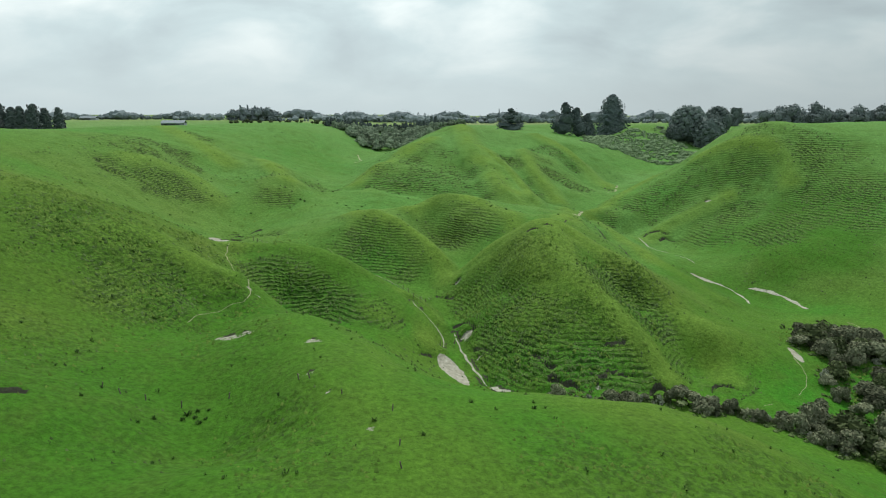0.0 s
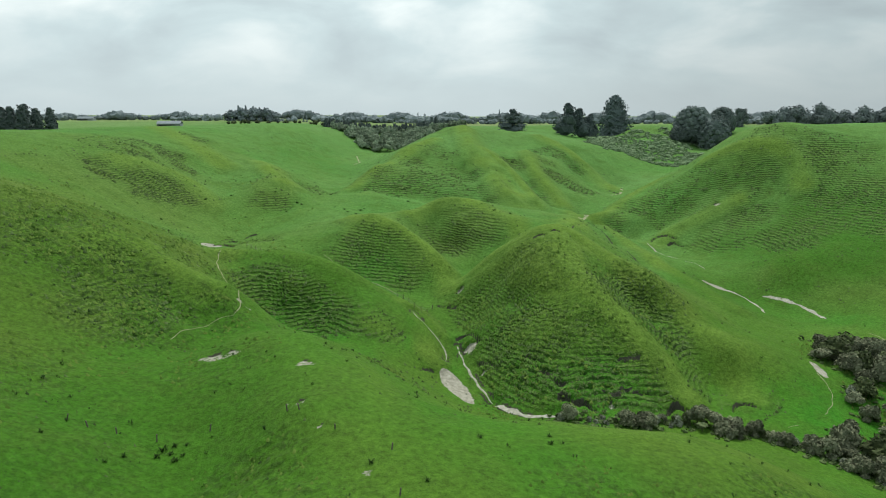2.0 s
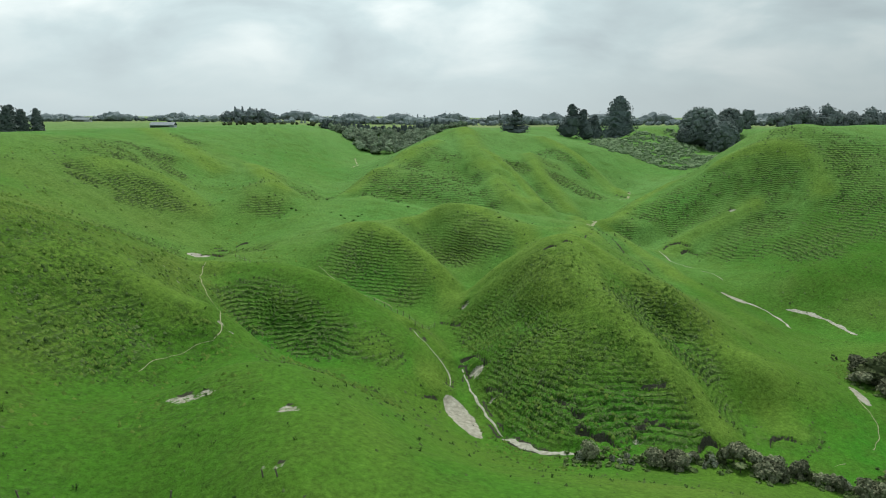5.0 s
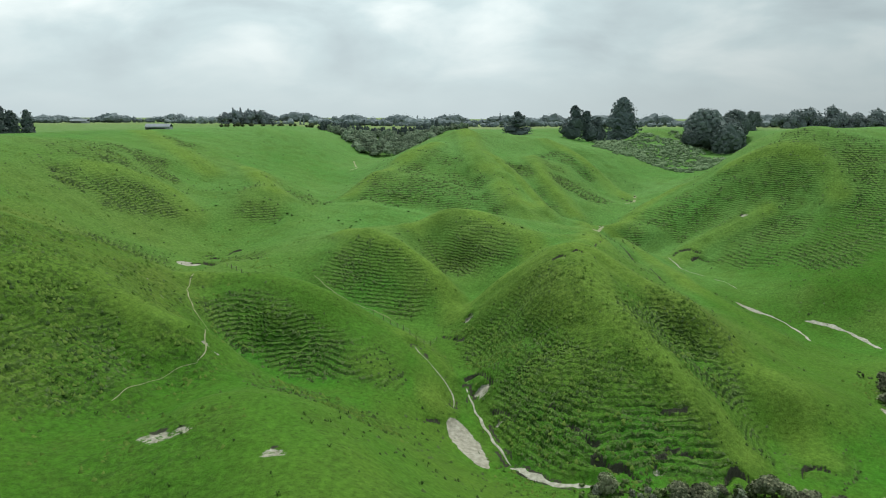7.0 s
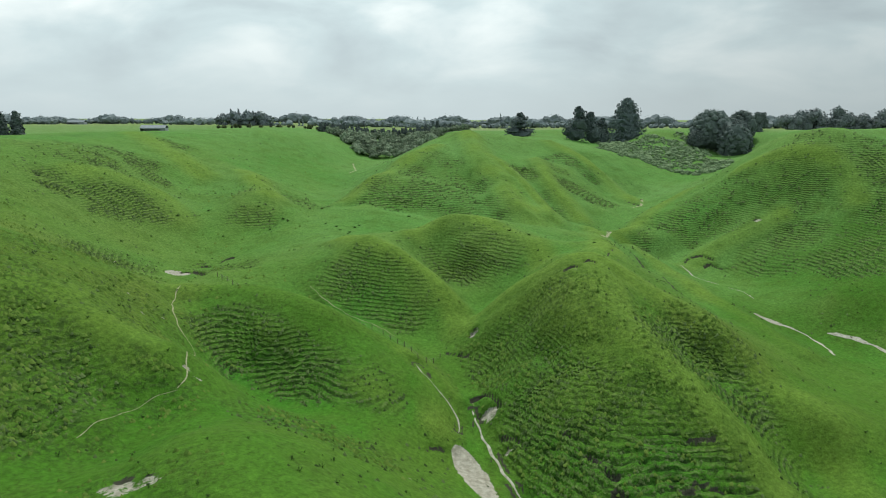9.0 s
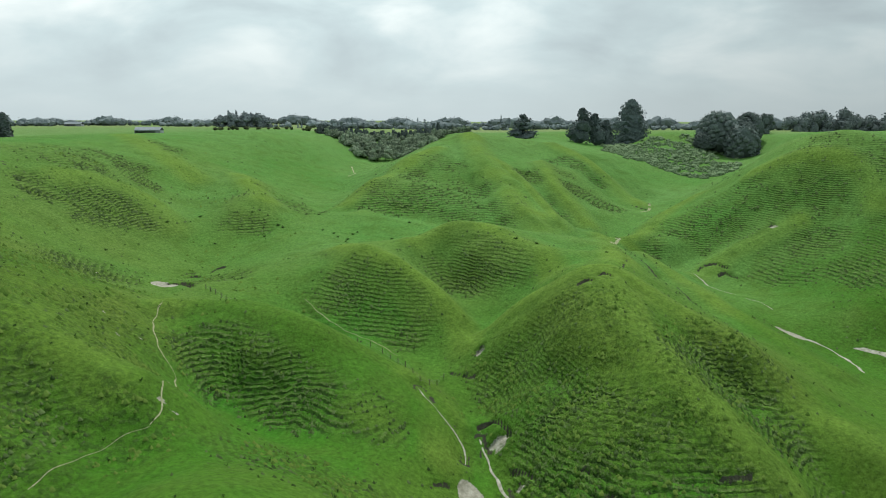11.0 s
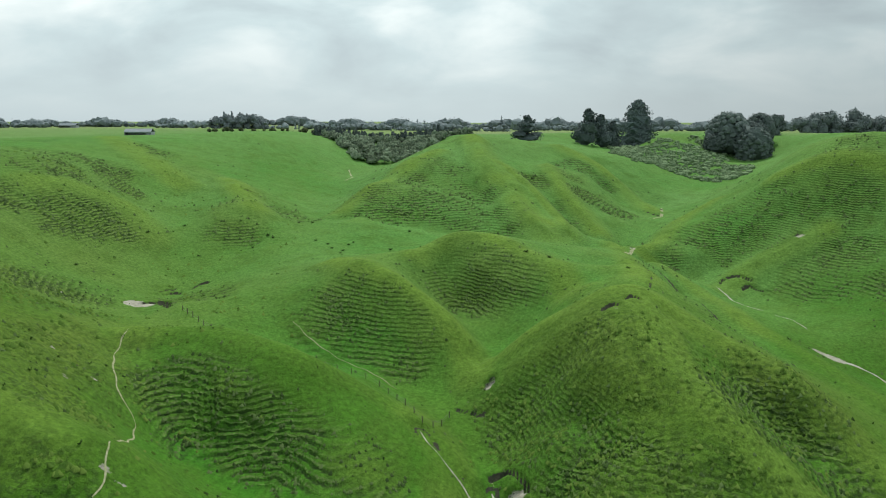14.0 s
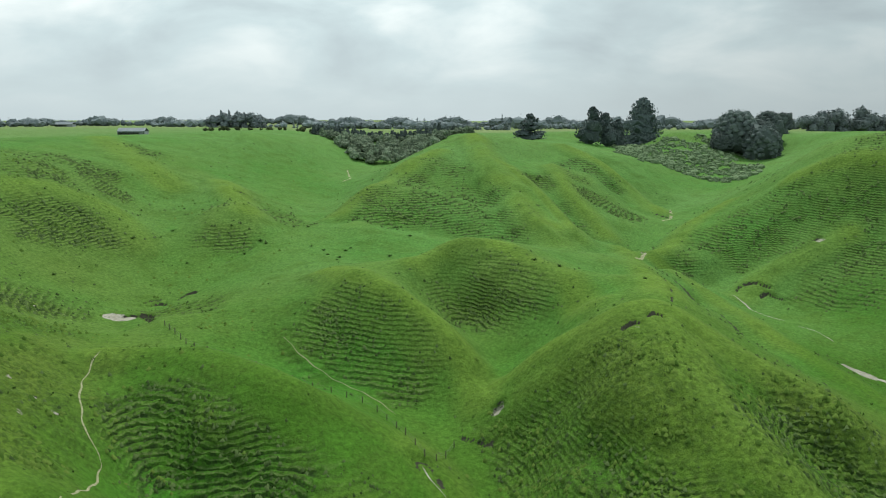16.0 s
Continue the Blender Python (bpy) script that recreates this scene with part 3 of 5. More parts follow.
# terraced stock tracks: on steep grass, strongest on these faces (x, y, reach, strength)
FACES = [(-32, 160, 10, 1.1), (-42, 164, 10, 1.1), (-23, 156, 9, 1.1), (-16, 152, 7, 0.6), (-50, 166, 7, 0.8), (-25, 204, 13, 1.0), (-15, 199, 12, 1.0), (10, 227, 16, 0.8), (12, 172, 11, 0.45), (17, 160, 11, 0.3), (20, 142, 12, 1.3), (27, 136, 12, 1.4), (35, 133, 10, 1.4), (14, 145, 9, 1.2),
         (41, 157, 9, 0.9), (50, 161, 11, 1.0), (52, 154, 9, 0.9), (58, 134, 7, 0.5), (64, 130, 7, 0.45), (-25, 325, 20, 1.3), (-8, 328, 20, 1.3), (-16, 352, 15, 1.2), (3, 350, 15, 1.2), (16, 345, 11, 1.1), (-4, 376, 13, 0.9), (46, 346, 8, 1.0), (59, 388, 9, 1.0), (80, 402, 9, 0.9), (30, 332, 8, 1.0), (6, 319, 17, 1.4), (20, 316, 15, 1.4), (67, 415, 14, 1.3), (64, 366, 14, 1.3), (75, 356, 13, 1.2), (50, 328, 10, 1.1), (40, 370, 10, 1.0),
         (76, 297, 10, 1.1), (89, 309, 14, 1.1), (104, 303, 15, 1.1), (120, 293, 15, 1.0), (136, 300, 18, 1.0), (132, 288, 16, 1.0), (152, 290, 22, 1.0), (115, 264, 14, 0.9), (140, 245, 22, 1.2), (156, 236, 18, 1.2), (-142, 363, 13, 0.9), (-133, 308, 14, 0.9), (-134, 280, 16, 1.0), (-115, 258, 15, 1.0), (-107, 262, 11, 0.9),
         (-71, 276, 10, 0.8), (-82, 300, 10, 0.7), (-63, 308, 12, 0.7), (-66, 224, 11, 0.9), (-183, 350, 14, 0.7), (-93, 211, 12, 0.6), (-63, 127, 13, 0.3), (-58, 114, 13, 0.32), (-78, 134, 14, 0.3), (-25, 131, 12, 0.25), (68, 268, 9, 0.6),
         (160, 262, 18, 1.1), (172, 290, 20, 1.2), (150, 316, 14, 1.0), (128, 270, 13, 1.0), (172, 250, 18, 1.2), (106, 318, 9, 0.8), (120, 312, 12, 1.1), (-152, 300, 12, 0.9), (-148, 275, 12, 0.9), (-122, 296, 12, 0.8), (-128, 250, 10, 0.8), (-98, 300, 8, 0.5), (20, 172, 7, 0.6), (13, 169, 6, 0.5)]
ROUGH = [(-79, 134, 18, 0.9), (-63, 127, 10, 0.9), (-57, 114, 12, 1.0), (-46, 127, 8, 0.8), (-54, 144, 8, 0.8), (14, 61, 9, 0.9), (19, 58, 9, 1.0), (27, 62, 9, 0.9), (38, 71, 7, 0.9), (42, 67, 7, 0.8), (-21, 68, 8, 0.7), (-14, 57, 9, 0.7), (-24, 132, 10, 0.6), (-16, 128, 8, 0.6),
         (18, 166, 18, 0.7), (45, 158, 14, 0.7), (25, 135, 20, 0.7), (-60, 158, 12, 0.6), (-90, 160, 18, 0.7), (-58, 85, 12, 0.5), (-85, 185, 14, 0.6), (-35, 96, 9, 0.5), (102, 152, 15, 1.0), (98, 132, 14, 1.0), (80, 112, 12, 1.0), (86, 100, 12, 1.0)]


def patches(spots, seed):
    m = np.zeros(Z.shape)
    wob = 1 + 0.45 * grain(X, Y, 14, seed, 3)
    for x, y, r, s in spots:
        d = np.hypot(X - x, Y - y) / (r * wob)
        m = np.maximum(m, s * (1 - smooth(d, 0.55, 1.15)))
    return m


broad = weights(GY, CY) @ (COARSE - (np.roll(COARSE, 4, 0) + np.roll(COARSE, -4, 0) + np.roll(COARSE, 4, 1) + np.roll(COARSE, -4, 1)) / 4) @ weights(GX, CX).T
west = smooth(-X, 28, 75) * (1 - smooth(Y, 330, 420)) * (1 - smooth(-X, 150, 260))
face = patches(FACES, 11)
# smooth grazed strips between the terraced faces: line, half width
for pts, wide in (([(70, 306), (79, 320), (97, 326), (115, 330.5), (128, 326), (141, 326), (151, 326)], 9), ([(33, 186), (30, 172), (26, 164), (27, 156)], 5), ([(-44, 176), (-32, 168), (-22, 166), (-12, 163)], 4)):
    face = face * smooth(line_distance(pts, 2.2 * wide), 0.55 * wide, 1.35 * wide)
rough = np.maximum(patches(ROUGH, 23), (0.45 - 0.35 * smooth(Y, 190, 240)) * west * smooth(grain(X, Y, 13, 29, 3), -0.1, 0.3))
crown = np.maximum(0.6 * smooth(broad, 0.5, 1.5), edge_line)
steep = smooth(slope, 0.24, 0.46)
STEP = 0.74
warp = 1.1 * grain(X, Y, 26, 31, 2) + 0.34 * grain(X, Y, 7.0, 37, 2) + 0.20 * grain(X, Y, 2.2, 39, 2)
coarse_steps = patches([(26, 134, 17, 1.0), (40, 133, 14, 1.0), (14, 146, 12, 0.6)], 13)
u = Z / (STEP * (1 + 0.22 * coarse_steps)) + warp * (1 - 0.35 * coarse_steps)
whole = np.floor(u)
frac = u - whole
stair = (whole + smooth(frac, 0.60, 0.97) - u) * STEP * (1 + 0.22 * coarse_steps)
patchy = smooth(grain(X, Y, 9, 41, 3), -0.40, 0.15) * (0.68 + 0.32 * smooth(grain(X, Y, 3.4, 43, 2), -0.35, 0.1))
near = 1 - smooth(Y, 420, 520)
amount = np.clip(face * (0.70 + 0.40 * steep) + 0.08 * steep * patchy, 0, 1.1) * (0.5 + 0.5 * patchy) * trail * near * (1 - 0.85 * crown) * (1 - 0.42 * smooth(Y, 230, 280) * smooth(-grain(X, Y, 30, 45, 3), -0.15, 0.2))
cropped_line = np.clip(edge_line, 0, 1)
lump = 0.7 * grain(X, Y, 1.7, 51, 2) + 0.6 * np.abs(grain(X, Y, 1.1, 53, 2)) - 0.15
Z = Z + (1.15 + 0.5 * coarse_steps) * amount * stair + (0.07 * (1 - 0.7 * cropped_line) + 0.48 * rough + 0.20 * np.clip(amount, 0, 1)) * lump * trail * near * (0.35 + smooth(slope, 0.05, 0.3))
Z += (0.35 * grain(X, Y, 11, 61, 2) + 0.20 * grain(X, Y, 4.5, 63, 2)) * near * trail

# slips: the turf has broken away and left bare soil (x, y, radius, depth, soil)
SLIPS = [(-8.1, 65.0, 1.0, 0.3, 0.55), (-14.7, 73.3, 0.9, 0.3, 0.5), (-17.8, 78.4, 1.1, 0.3, 0.45), (-19.4, 79.2, 0.8, 0.3, 0.45), (-78.6, 227.0, 1.3, 0.5, 0.7), (31.4, 180.6, 0.8, 0.2, 0.6), (26.6, 178.6, 0.7, 0.2, 0.55), (-91.6, 208.4, 0.9, 0.2, 0.6), (-35.2, 98.6, 2.5, 0.2, 0.62), (-32.6, 99, 1.5, 0.2, 0.55), (-19.8, 91.8, 1.7, 0.25, 0.62), (4.2, 182.5, 1.4, 1.2, 0.8), (6.4, 155.5, 2.3, 1.1, 0.68), (120.2, 285.8, 2.0, 0.8, 0.6), (33.5, 127, 1.2, 0.6, 0.5), (8.9, 144, 1.2, 0.8, 0.6), (-8, 125.5, 0.8, 0.3, 0.5), (-63.4, 159.6, 1.0, 0.4, 0.55), (-59.6, 158, 0.9, 0.4, 0.5), (-57.7, 152.7, 0.8, 0.4, 0.5), (-56.2, 157, 0.7, 0.3, 0.5), (-42.2, 132.6, 0.8, 0.1, 0.7), (-40.2, 132, 0.6, 0.1, 0.6), (65.6, 296.5, 1.5, 0.4, 0.6)]
earth_shade = np.zeros(Z.shape)
bare = np.zeros(Z.shape)
for x, y, r, deep, soil in SLIPS:
    dx, dy = X - x, Y - y
    a = np.arctan2(dy, dx)
    d = np.hypot(dx, dy * 1.15) / (r * (1 + 0.5 * grain(X + x, Y, 1.3, 71, 2)))
    head = smooth(dy / r, -0.8, 0.6)
    Z -= deep * (1 - smooth(d, 0.72, 1.0)) * (0.35 + 0.65 * head)
    spot = (1 - smooth(d, 0.7, 1.12)) * (0.25 + 0.75 * smooth(dy / r, -0.9, 0.5))
    if soil > 0:
        bare = np.maximum(bare, soil * (1 - smooth(d, 0.6, 1.05)))
    # dark head of the slip: soil, with the turf's shadow painted in
    earth_shade = np.maximum(earth_shade, spot * smooth(dy / r, 0.35 if soil > 0 else -0.6, 0.8))
# broken banks: the turf hangs over a face coloured dark for earth and its shadow (line of the lip, drop, depth of the
# bite)
SCARPS = [([(-51, 65.4), (-49, 67.4), (-47.4, 68)], 1.2, 1.6), ([(19.5, 136.5), (22, 134.6), (23.1, 132.1), (25.2, 131.2)], 1.1, 1.3), ([(22.3, 129), (24.5, 128.6), (26, 127), (28, 127.3), (29.8, 125.2)], 1.5, 1.7), ([(43.4, 124.4), (45, 126.3), (46.9, 127.1), (48.4, 124.9), (49.6, 122.6)], 1.7, 1.7), ([(58.2, 128), (60.5, 130.9), (62.5, 130.5), (64.3, 128.6)], 1.2, 1.3),
          ([(2.2, 161.6), (4.2, 161.6), (6.2, 161.2), (8.9, 154.4)], 1.6, 1.6), ([(6.8, 129.6), (8.6, 131.4), (10.4, 130.6), (12.9, 128)], 0.8, 0.9), ([(6.9, 148.5), (9.6, 146.6), (12.1, 141.8)], 1.0, 1.2), ([(-2.8, 179.3), (0.8, 177.5), (3.7, 176.6)], 0.8, 0.9), ([(-78.8, 218.8), (-76.2, 221.1), (-72.9, 219.7), (-68.6, 213.5)], 1.8, 2.4),
          ([(31.8, 130.4), (34.6, 129.4), (37, 130.4), (41, 129.6)], 0.8, 0.9), ([(-6.3, 141), (-4.2, 143.9), (-2.3, 144.5)], 0.9, 1.1), ([(88.6, 275.8), (91.7, 278), (95, 277.7), (99.7, 274.2)], 1.3, 1.6), ([(93.9, 270.6), (97.3, 271.8), (101, 267.4)], 1.3, 1.5), ([(93.6, 375.6), (97, 373.4), (101, 370.6)], 1.2, 1.8),
          ([(-84, 321), (-80, 325), (-77, 325.5)], 1.2, 1.6), ([(-75, 301), (-72.5, 304), (-70, 303)], 1.2, 1.6), ([(35.8, 285.6), (38.6, 285), (41.6, 282.6)], 1.3, 1.6), ([(-74.4, 238.6), (-72, 242), (-70, 242.4)], 0.9, 1.2),
          ([(62.6, 309.5), (66, 313.5), (70.7, 317.7)], 0.9, 1.2), ([(16.5, 141.1), (18.2, 141), (19.4, 139.2)], 0.8, 0.9), ([(36, 136.5), (39, 136), (42, 136.8)], 0.6, 0.8),
          ([(23.9, 179.4), (26.2, 180.8), (28.0, 179.6)], 1.2, 1.3), ([(28.8, 182.2), (30.6, 183.4), (32.2, 181.8)], 1.2, 1.3), ([(-81.6, 230.6), (-80.6, 235.6), (-79.0, 238.6)], 1.0, 1.2), ([(-79.4, 233.2), (-78.0, 236.4), (-75.4, 236.0)], 1.2, 1.4), ([(-76.6, 222.6), (-73.4, 221.8), (-70.4, 218.2)], 1.3, 1.5)]
for pts, drop, bite in SCARPS:
    drop, bite = 0.85 * drop, 0.62 * bite
    line = curve_through(pts, 0.5)
    lx = np.maximum.accumulate(line[:, 0] + np.arange(len(line)) * 1e-6)
    i0, i1 = np.searchsorted(GX, (lx[0] - 1, lx[-1] + 1))
    j0, j1 = np.searchsorted(GY, (line[:, 1].min() - 6, line[:, 1].max() + 2))
    x, y = X[j0:j1, i0:i1], Y[j0:j1, i0:i1]
    s = np.interp(x, lx, line[:, 1]) + 0.5 * grain(x, y, 1.7, 75, 2) - y
    ends = smooth(x, lx[0] - 0.4, lx[0] + 0.9) * smooth(-x, -lx[-1] - 0.4, 0.9 - lx[-1])
    Z[j0:j1, i0:i1] -= drop * smooth(s, -0.1, 0.45) * (1 - smooth(s, bite * 0.6, bite * 2.2)) * ends
    earth_shade[j0:j1, i0:i1] = np.maximum(earth_shade[j0:j1, i0:i1], smooth(s, -0.35, 0.1) * (1 - smooth(s, bite * 0.45, bite * 1.0)) * ends)
# silt flats
FLATS = [(2.4, 138, 2.5, 9.6, -0.27), (-78.2, 216.8, 3.2, 2.5, 0.0), (86.8, 146.8, 1.0, 3.4, 0.1), (92.5, 219.2, 4.2, 1.7, 0.3)]
for x, y, rx, ry, turn in FLATS:
    dx, dy = X - x, Y - y
    p, q = dx * math.cos(turn) - dy * math.sin(turn), dx * math.sin(turn) + dy * math.cos(turn)
    d = np.hypot(p / rx, q / ry) * (1 + 0.22 * grain(X, Y, 3.0, 81, 2))
    bare = np.maximum(bare, 1 - smooth(d, 0.9, 1.1))

for k in ("stream_head", "stream_low", "rill"):
    d = line_distance(RUN_LINES[k][::3, :2], 4.0) + 0.35 * grain(X, Y, 1.8, 85, 2)
    earth_shade = np.maximum(earth_shade, 0.85 * smooth(d, 0.35, 0.6) * (1 - smooth(d, 0.9, 1.4)) * smooth(grain(X, Y, 4.0, 86, 2), -0.1, 0.2))

# old fence lines, drains and hill creases: narrow dark furrows with gaps (line, width)
FURROWS = [([(-162, 281), (-150, 263), (-139, 251), (-128, 243), (-116, 238)], 0.5), ([(-79.5, 236), (-75.5, 246), (-72.5, 255), (-68.5, 263), (-64, 272)], 0.45), ([(37, 192), (44, 212), (52, 240)], 0.3), ([(64, 262), (68, 238), (71.5, 214), (75, 196)], 0.5), ([(49, 205), (55, 222), (60, 244)], 0.3),
           ([(-84, 320), (-80, 324.5), (-75, 328)], 0.8), ([(-78, 311), (-74, 316), (-70, 318)], 0.7)]
for pts, wide in FURROWS:
    d = line_distance(curve_through(pts, 2.0)[:, :2], 5.0) + 0.5 * wide * grain(X, Y, 2.5, 87, 2)
    gaps = smooth(grain(X, Y, 4.0, 88, 2), -0.15, 0.2)
    Z -= 0.45 * (1 - smooth(d, 0.3 * wide, 2.6 * wide)) * gaps
    earth_shade = np.maximum(earth_shade, 0.8 * (1 - smooth(d, 0.5 * wide, 1.1 * wide)) * gaps)

front_west = smooth(-X, 5, 35) * (1 - smooth(Y, 110, 170)) * (1 - 0.85 * smooth(-X, 44, 66))
far_west = smooth(-X, 46, 72) * (1 - smooth(Y, 150, 230)) * (1 - smooth(-X, 150, 220))
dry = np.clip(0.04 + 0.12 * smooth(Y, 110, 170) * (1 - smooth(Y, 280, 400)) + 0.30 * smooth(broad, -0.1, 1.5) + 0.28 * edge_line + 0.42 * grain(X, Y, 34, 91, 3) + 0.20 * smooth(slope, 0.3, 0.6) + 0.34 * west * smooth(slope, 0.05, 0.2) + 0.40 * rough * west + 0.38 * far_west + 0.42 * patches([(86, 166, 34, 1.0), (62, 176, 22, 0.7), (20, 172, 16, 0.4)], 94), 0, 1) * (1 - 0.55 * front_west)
dry = np.where(outside > 0.5, 0.35 + 0.3 * grain(X, Y, 180, 92, 2), dry)
# haze put into the grass colour: middle distance first, then the far fields
mid_haze = smooth(Y, 130, 300) * (1 - 0.7 * np.clip(amount, 0, 1)) * (0.7 + 0.3 * grain(X, Y, 40, 96, 2))
hazed_fields = 0.9 * smooth(far, 300, 480) * (0.35 + 0.55 * smooth(grain(X, Y, 210, 95, 2), -0.4, 0.3))
# darker grass patches; the front west is also painted down for weaker light
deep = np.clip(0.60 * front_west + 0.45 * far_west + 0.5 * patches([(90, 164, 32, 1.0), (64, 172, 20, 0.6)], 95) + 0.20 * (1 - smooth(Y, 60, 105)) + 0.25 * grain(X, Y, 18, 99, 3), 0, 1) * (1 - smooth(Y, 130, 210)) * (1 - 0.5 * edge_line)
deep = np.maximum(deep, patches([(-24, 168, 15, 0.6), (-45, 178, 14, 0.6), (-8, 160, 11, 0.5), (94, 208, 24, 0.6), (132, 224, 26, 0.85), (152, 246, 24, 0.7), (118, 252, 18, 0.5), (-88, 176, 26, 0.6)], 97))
# crests are grazed short, and painted pale as bands of lit grass
lit_crest = np.clip(0.85 * edge_line + 0.25 * smooth(broad, 0.4, 1.6), 0, 1) * (1 - 0.8 * np.clip(amount, 0, 1)) * (0.55 + 0.45 * smooth(grain(X, Y, 15, 98, 3), -0.5, 0.2)) * near
rank = np.clip(0.75 * amount + 0.8 * rough + 0.12 * steep + 0.15 * front_west, 0, 1)


def ground_mesh():
    ny, nx = Z.shape
    me = bpy.data.meshes.new("ground")
    me.vertices.add(nx * ny)
    me.vertices.foreach_set("co", np.stack([X, Y, Z], -1).astype(np.float32).ravel())
    a = (np.arange(ny - 1)[:, None] * nx + np.arange(nx - 1)[None]).ravel()
    quads = np.stack([a, a + 1, a + nx + 1, a + nx], -1).astype(np.int32)
    me.loops.add(quads.size)
    me.loops.foreach_set("vertex_index", quads.ravel())
    me.polygons.add(len(quads))
    me.polygons.foreach_set("loop_start", np.arange(0, quads.size, 4, dtype=np.int32))
    me.polygons.foreach_set("use_smooth", np.ones(len(quads), bool))
    for key, values in (("dry", dry), ("bare", bare), ("rank", rank), ("earth_shade", earth_shade), ("tread", u), ("terrace", np.clip(1.35 * amount, 0, 1)), ("hazed_fields", hazed_fields), ("mid_haze", mid_haze), ("lit_crest", lit_crest), ("deep", deep)):
        at = me.attributes.new(key, "FLOAT", "POINT")
        at.data.foreach_set("value", values.astype(np.float32).ravel())
    me.update(calc_edges=True)
    me.materials.append(GRASS)
    return me


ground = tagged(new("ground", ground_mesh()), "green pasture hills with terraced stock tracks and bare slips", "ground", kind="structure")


def height(x, y):
    """The ground's height at a place."""
    i = int(np.clip(np.searchsorted(GX, x) - 1, 0, len(GX) - 2))
    j = int(np.clip(np.searchsorted(GY, y) - 1, 0, len(GY) - 2))
    a, b = (x - GX[i]) / (GX[i + 1] - GX[i]), (y - GY[j]) / (GY[j + 1] - GY[j])
    return float((Z[j, i] * (1 - a) + Z[j, i + 1] * a) * (1 - b) + (Z[j + 1, i] * (1 - a) + Z[j + 1, i + 1] * a) * b)


def mesh_of(name, verts, faces, mat, smoothed=False):
    me = bpy.data.meshes.new(name)
    me.from_pydata([tuple(map(float, v)) for v in verts], [], [tuple(map(int, f)) for f in faces])
    me.materials.append(mat)
    if smoothed:
        me.polygons.foreach_set("use_smooth", [True] * len(me.polygons))
    return me


def part(name, me, parent, label=""):
    ob = new(name, me)
    ob.parent = parent
    return tagged(ob, label)


def ribbon(name, line, wide, mat, seed):
    """A trodden strip that lies on the ground, with an uneven edge."""
    rnd = random.Random(seed)
    verts, faces, ph = [], [], rnd.random() * 9
    n = len(line)
    for k, (x, y) in enumerate(line[:, :2]):
        dx, dy = line[min(k + 1, n - 1), :2] - line[max(k - 1, 0), :2]
        s = math.hypot(dx, dy) + 1e-9
        nx, ny = -dy / s, dx / s
        taper = min(1.0, 0.3 + 0.25 * k, 0.3 + 0.25 * (n - 1 - k))
        w = wide * taper * (0.5 + 0.9 * abs(grain(line[k, 0:1], line[k, 1:2], 3.5, 78 + seed, 2)[0]) + 0.35 * math.sin(k * 0.37 + ph) * math.sin(k * 0.13) + 0.4 * rnd.random()) / 2
        off = 0.12 * math.sin(k * 0.9 + ph)
        for c in (-1, -0.35, 0.35, 1):
            px, py = x + nx * (w * c + off), y + ny * (w * c + off)
            verts.append((px, py, height(px, py) + (0.055 if abs(c) < 1 else 0.02)))
    for k in range(n - 1):
        # grass has closed over the trodden line here and there
        if mat is TRACK and grain(line[k, 0:1], line[k, 1:2], 8.0, 77 + seed, 2)[0] > 0.3:
            continue
        for c in range(3):
            a = k * 4 + c
            faces.append((a, a + 1, a + 5, a + 4))
    return mesh_of(name, verts, faces, mat, True)


for i, (k, (pts, wide, kind)) in enumerate(RUNS.items()):
    silt = kind == "SILT"
    tagged(new("gravel_run" if silt else "stock_path", ribbon(k, RUN_LINES[k], wide, SILT if silt else TRACK, i)), "pale silt washed along a grassy gully floor" if silt else "narrow pale clay path trodden through the grass", "stream bed" if silt else "path", kind="structure")


# ---- plants ----
def ico(sub=1):
    bm = bmesh.new()
    bmesh.ops.create_icosphere(bm, subdivisions=sub, radius=1)
    v = np.array([p.co for p in bm.verts])
    f = [[q.index for q in p.verts] for p in bm.faces]
    bm.free()
    return v, f


ICO1, ICO2 = ico(1), ico(2)


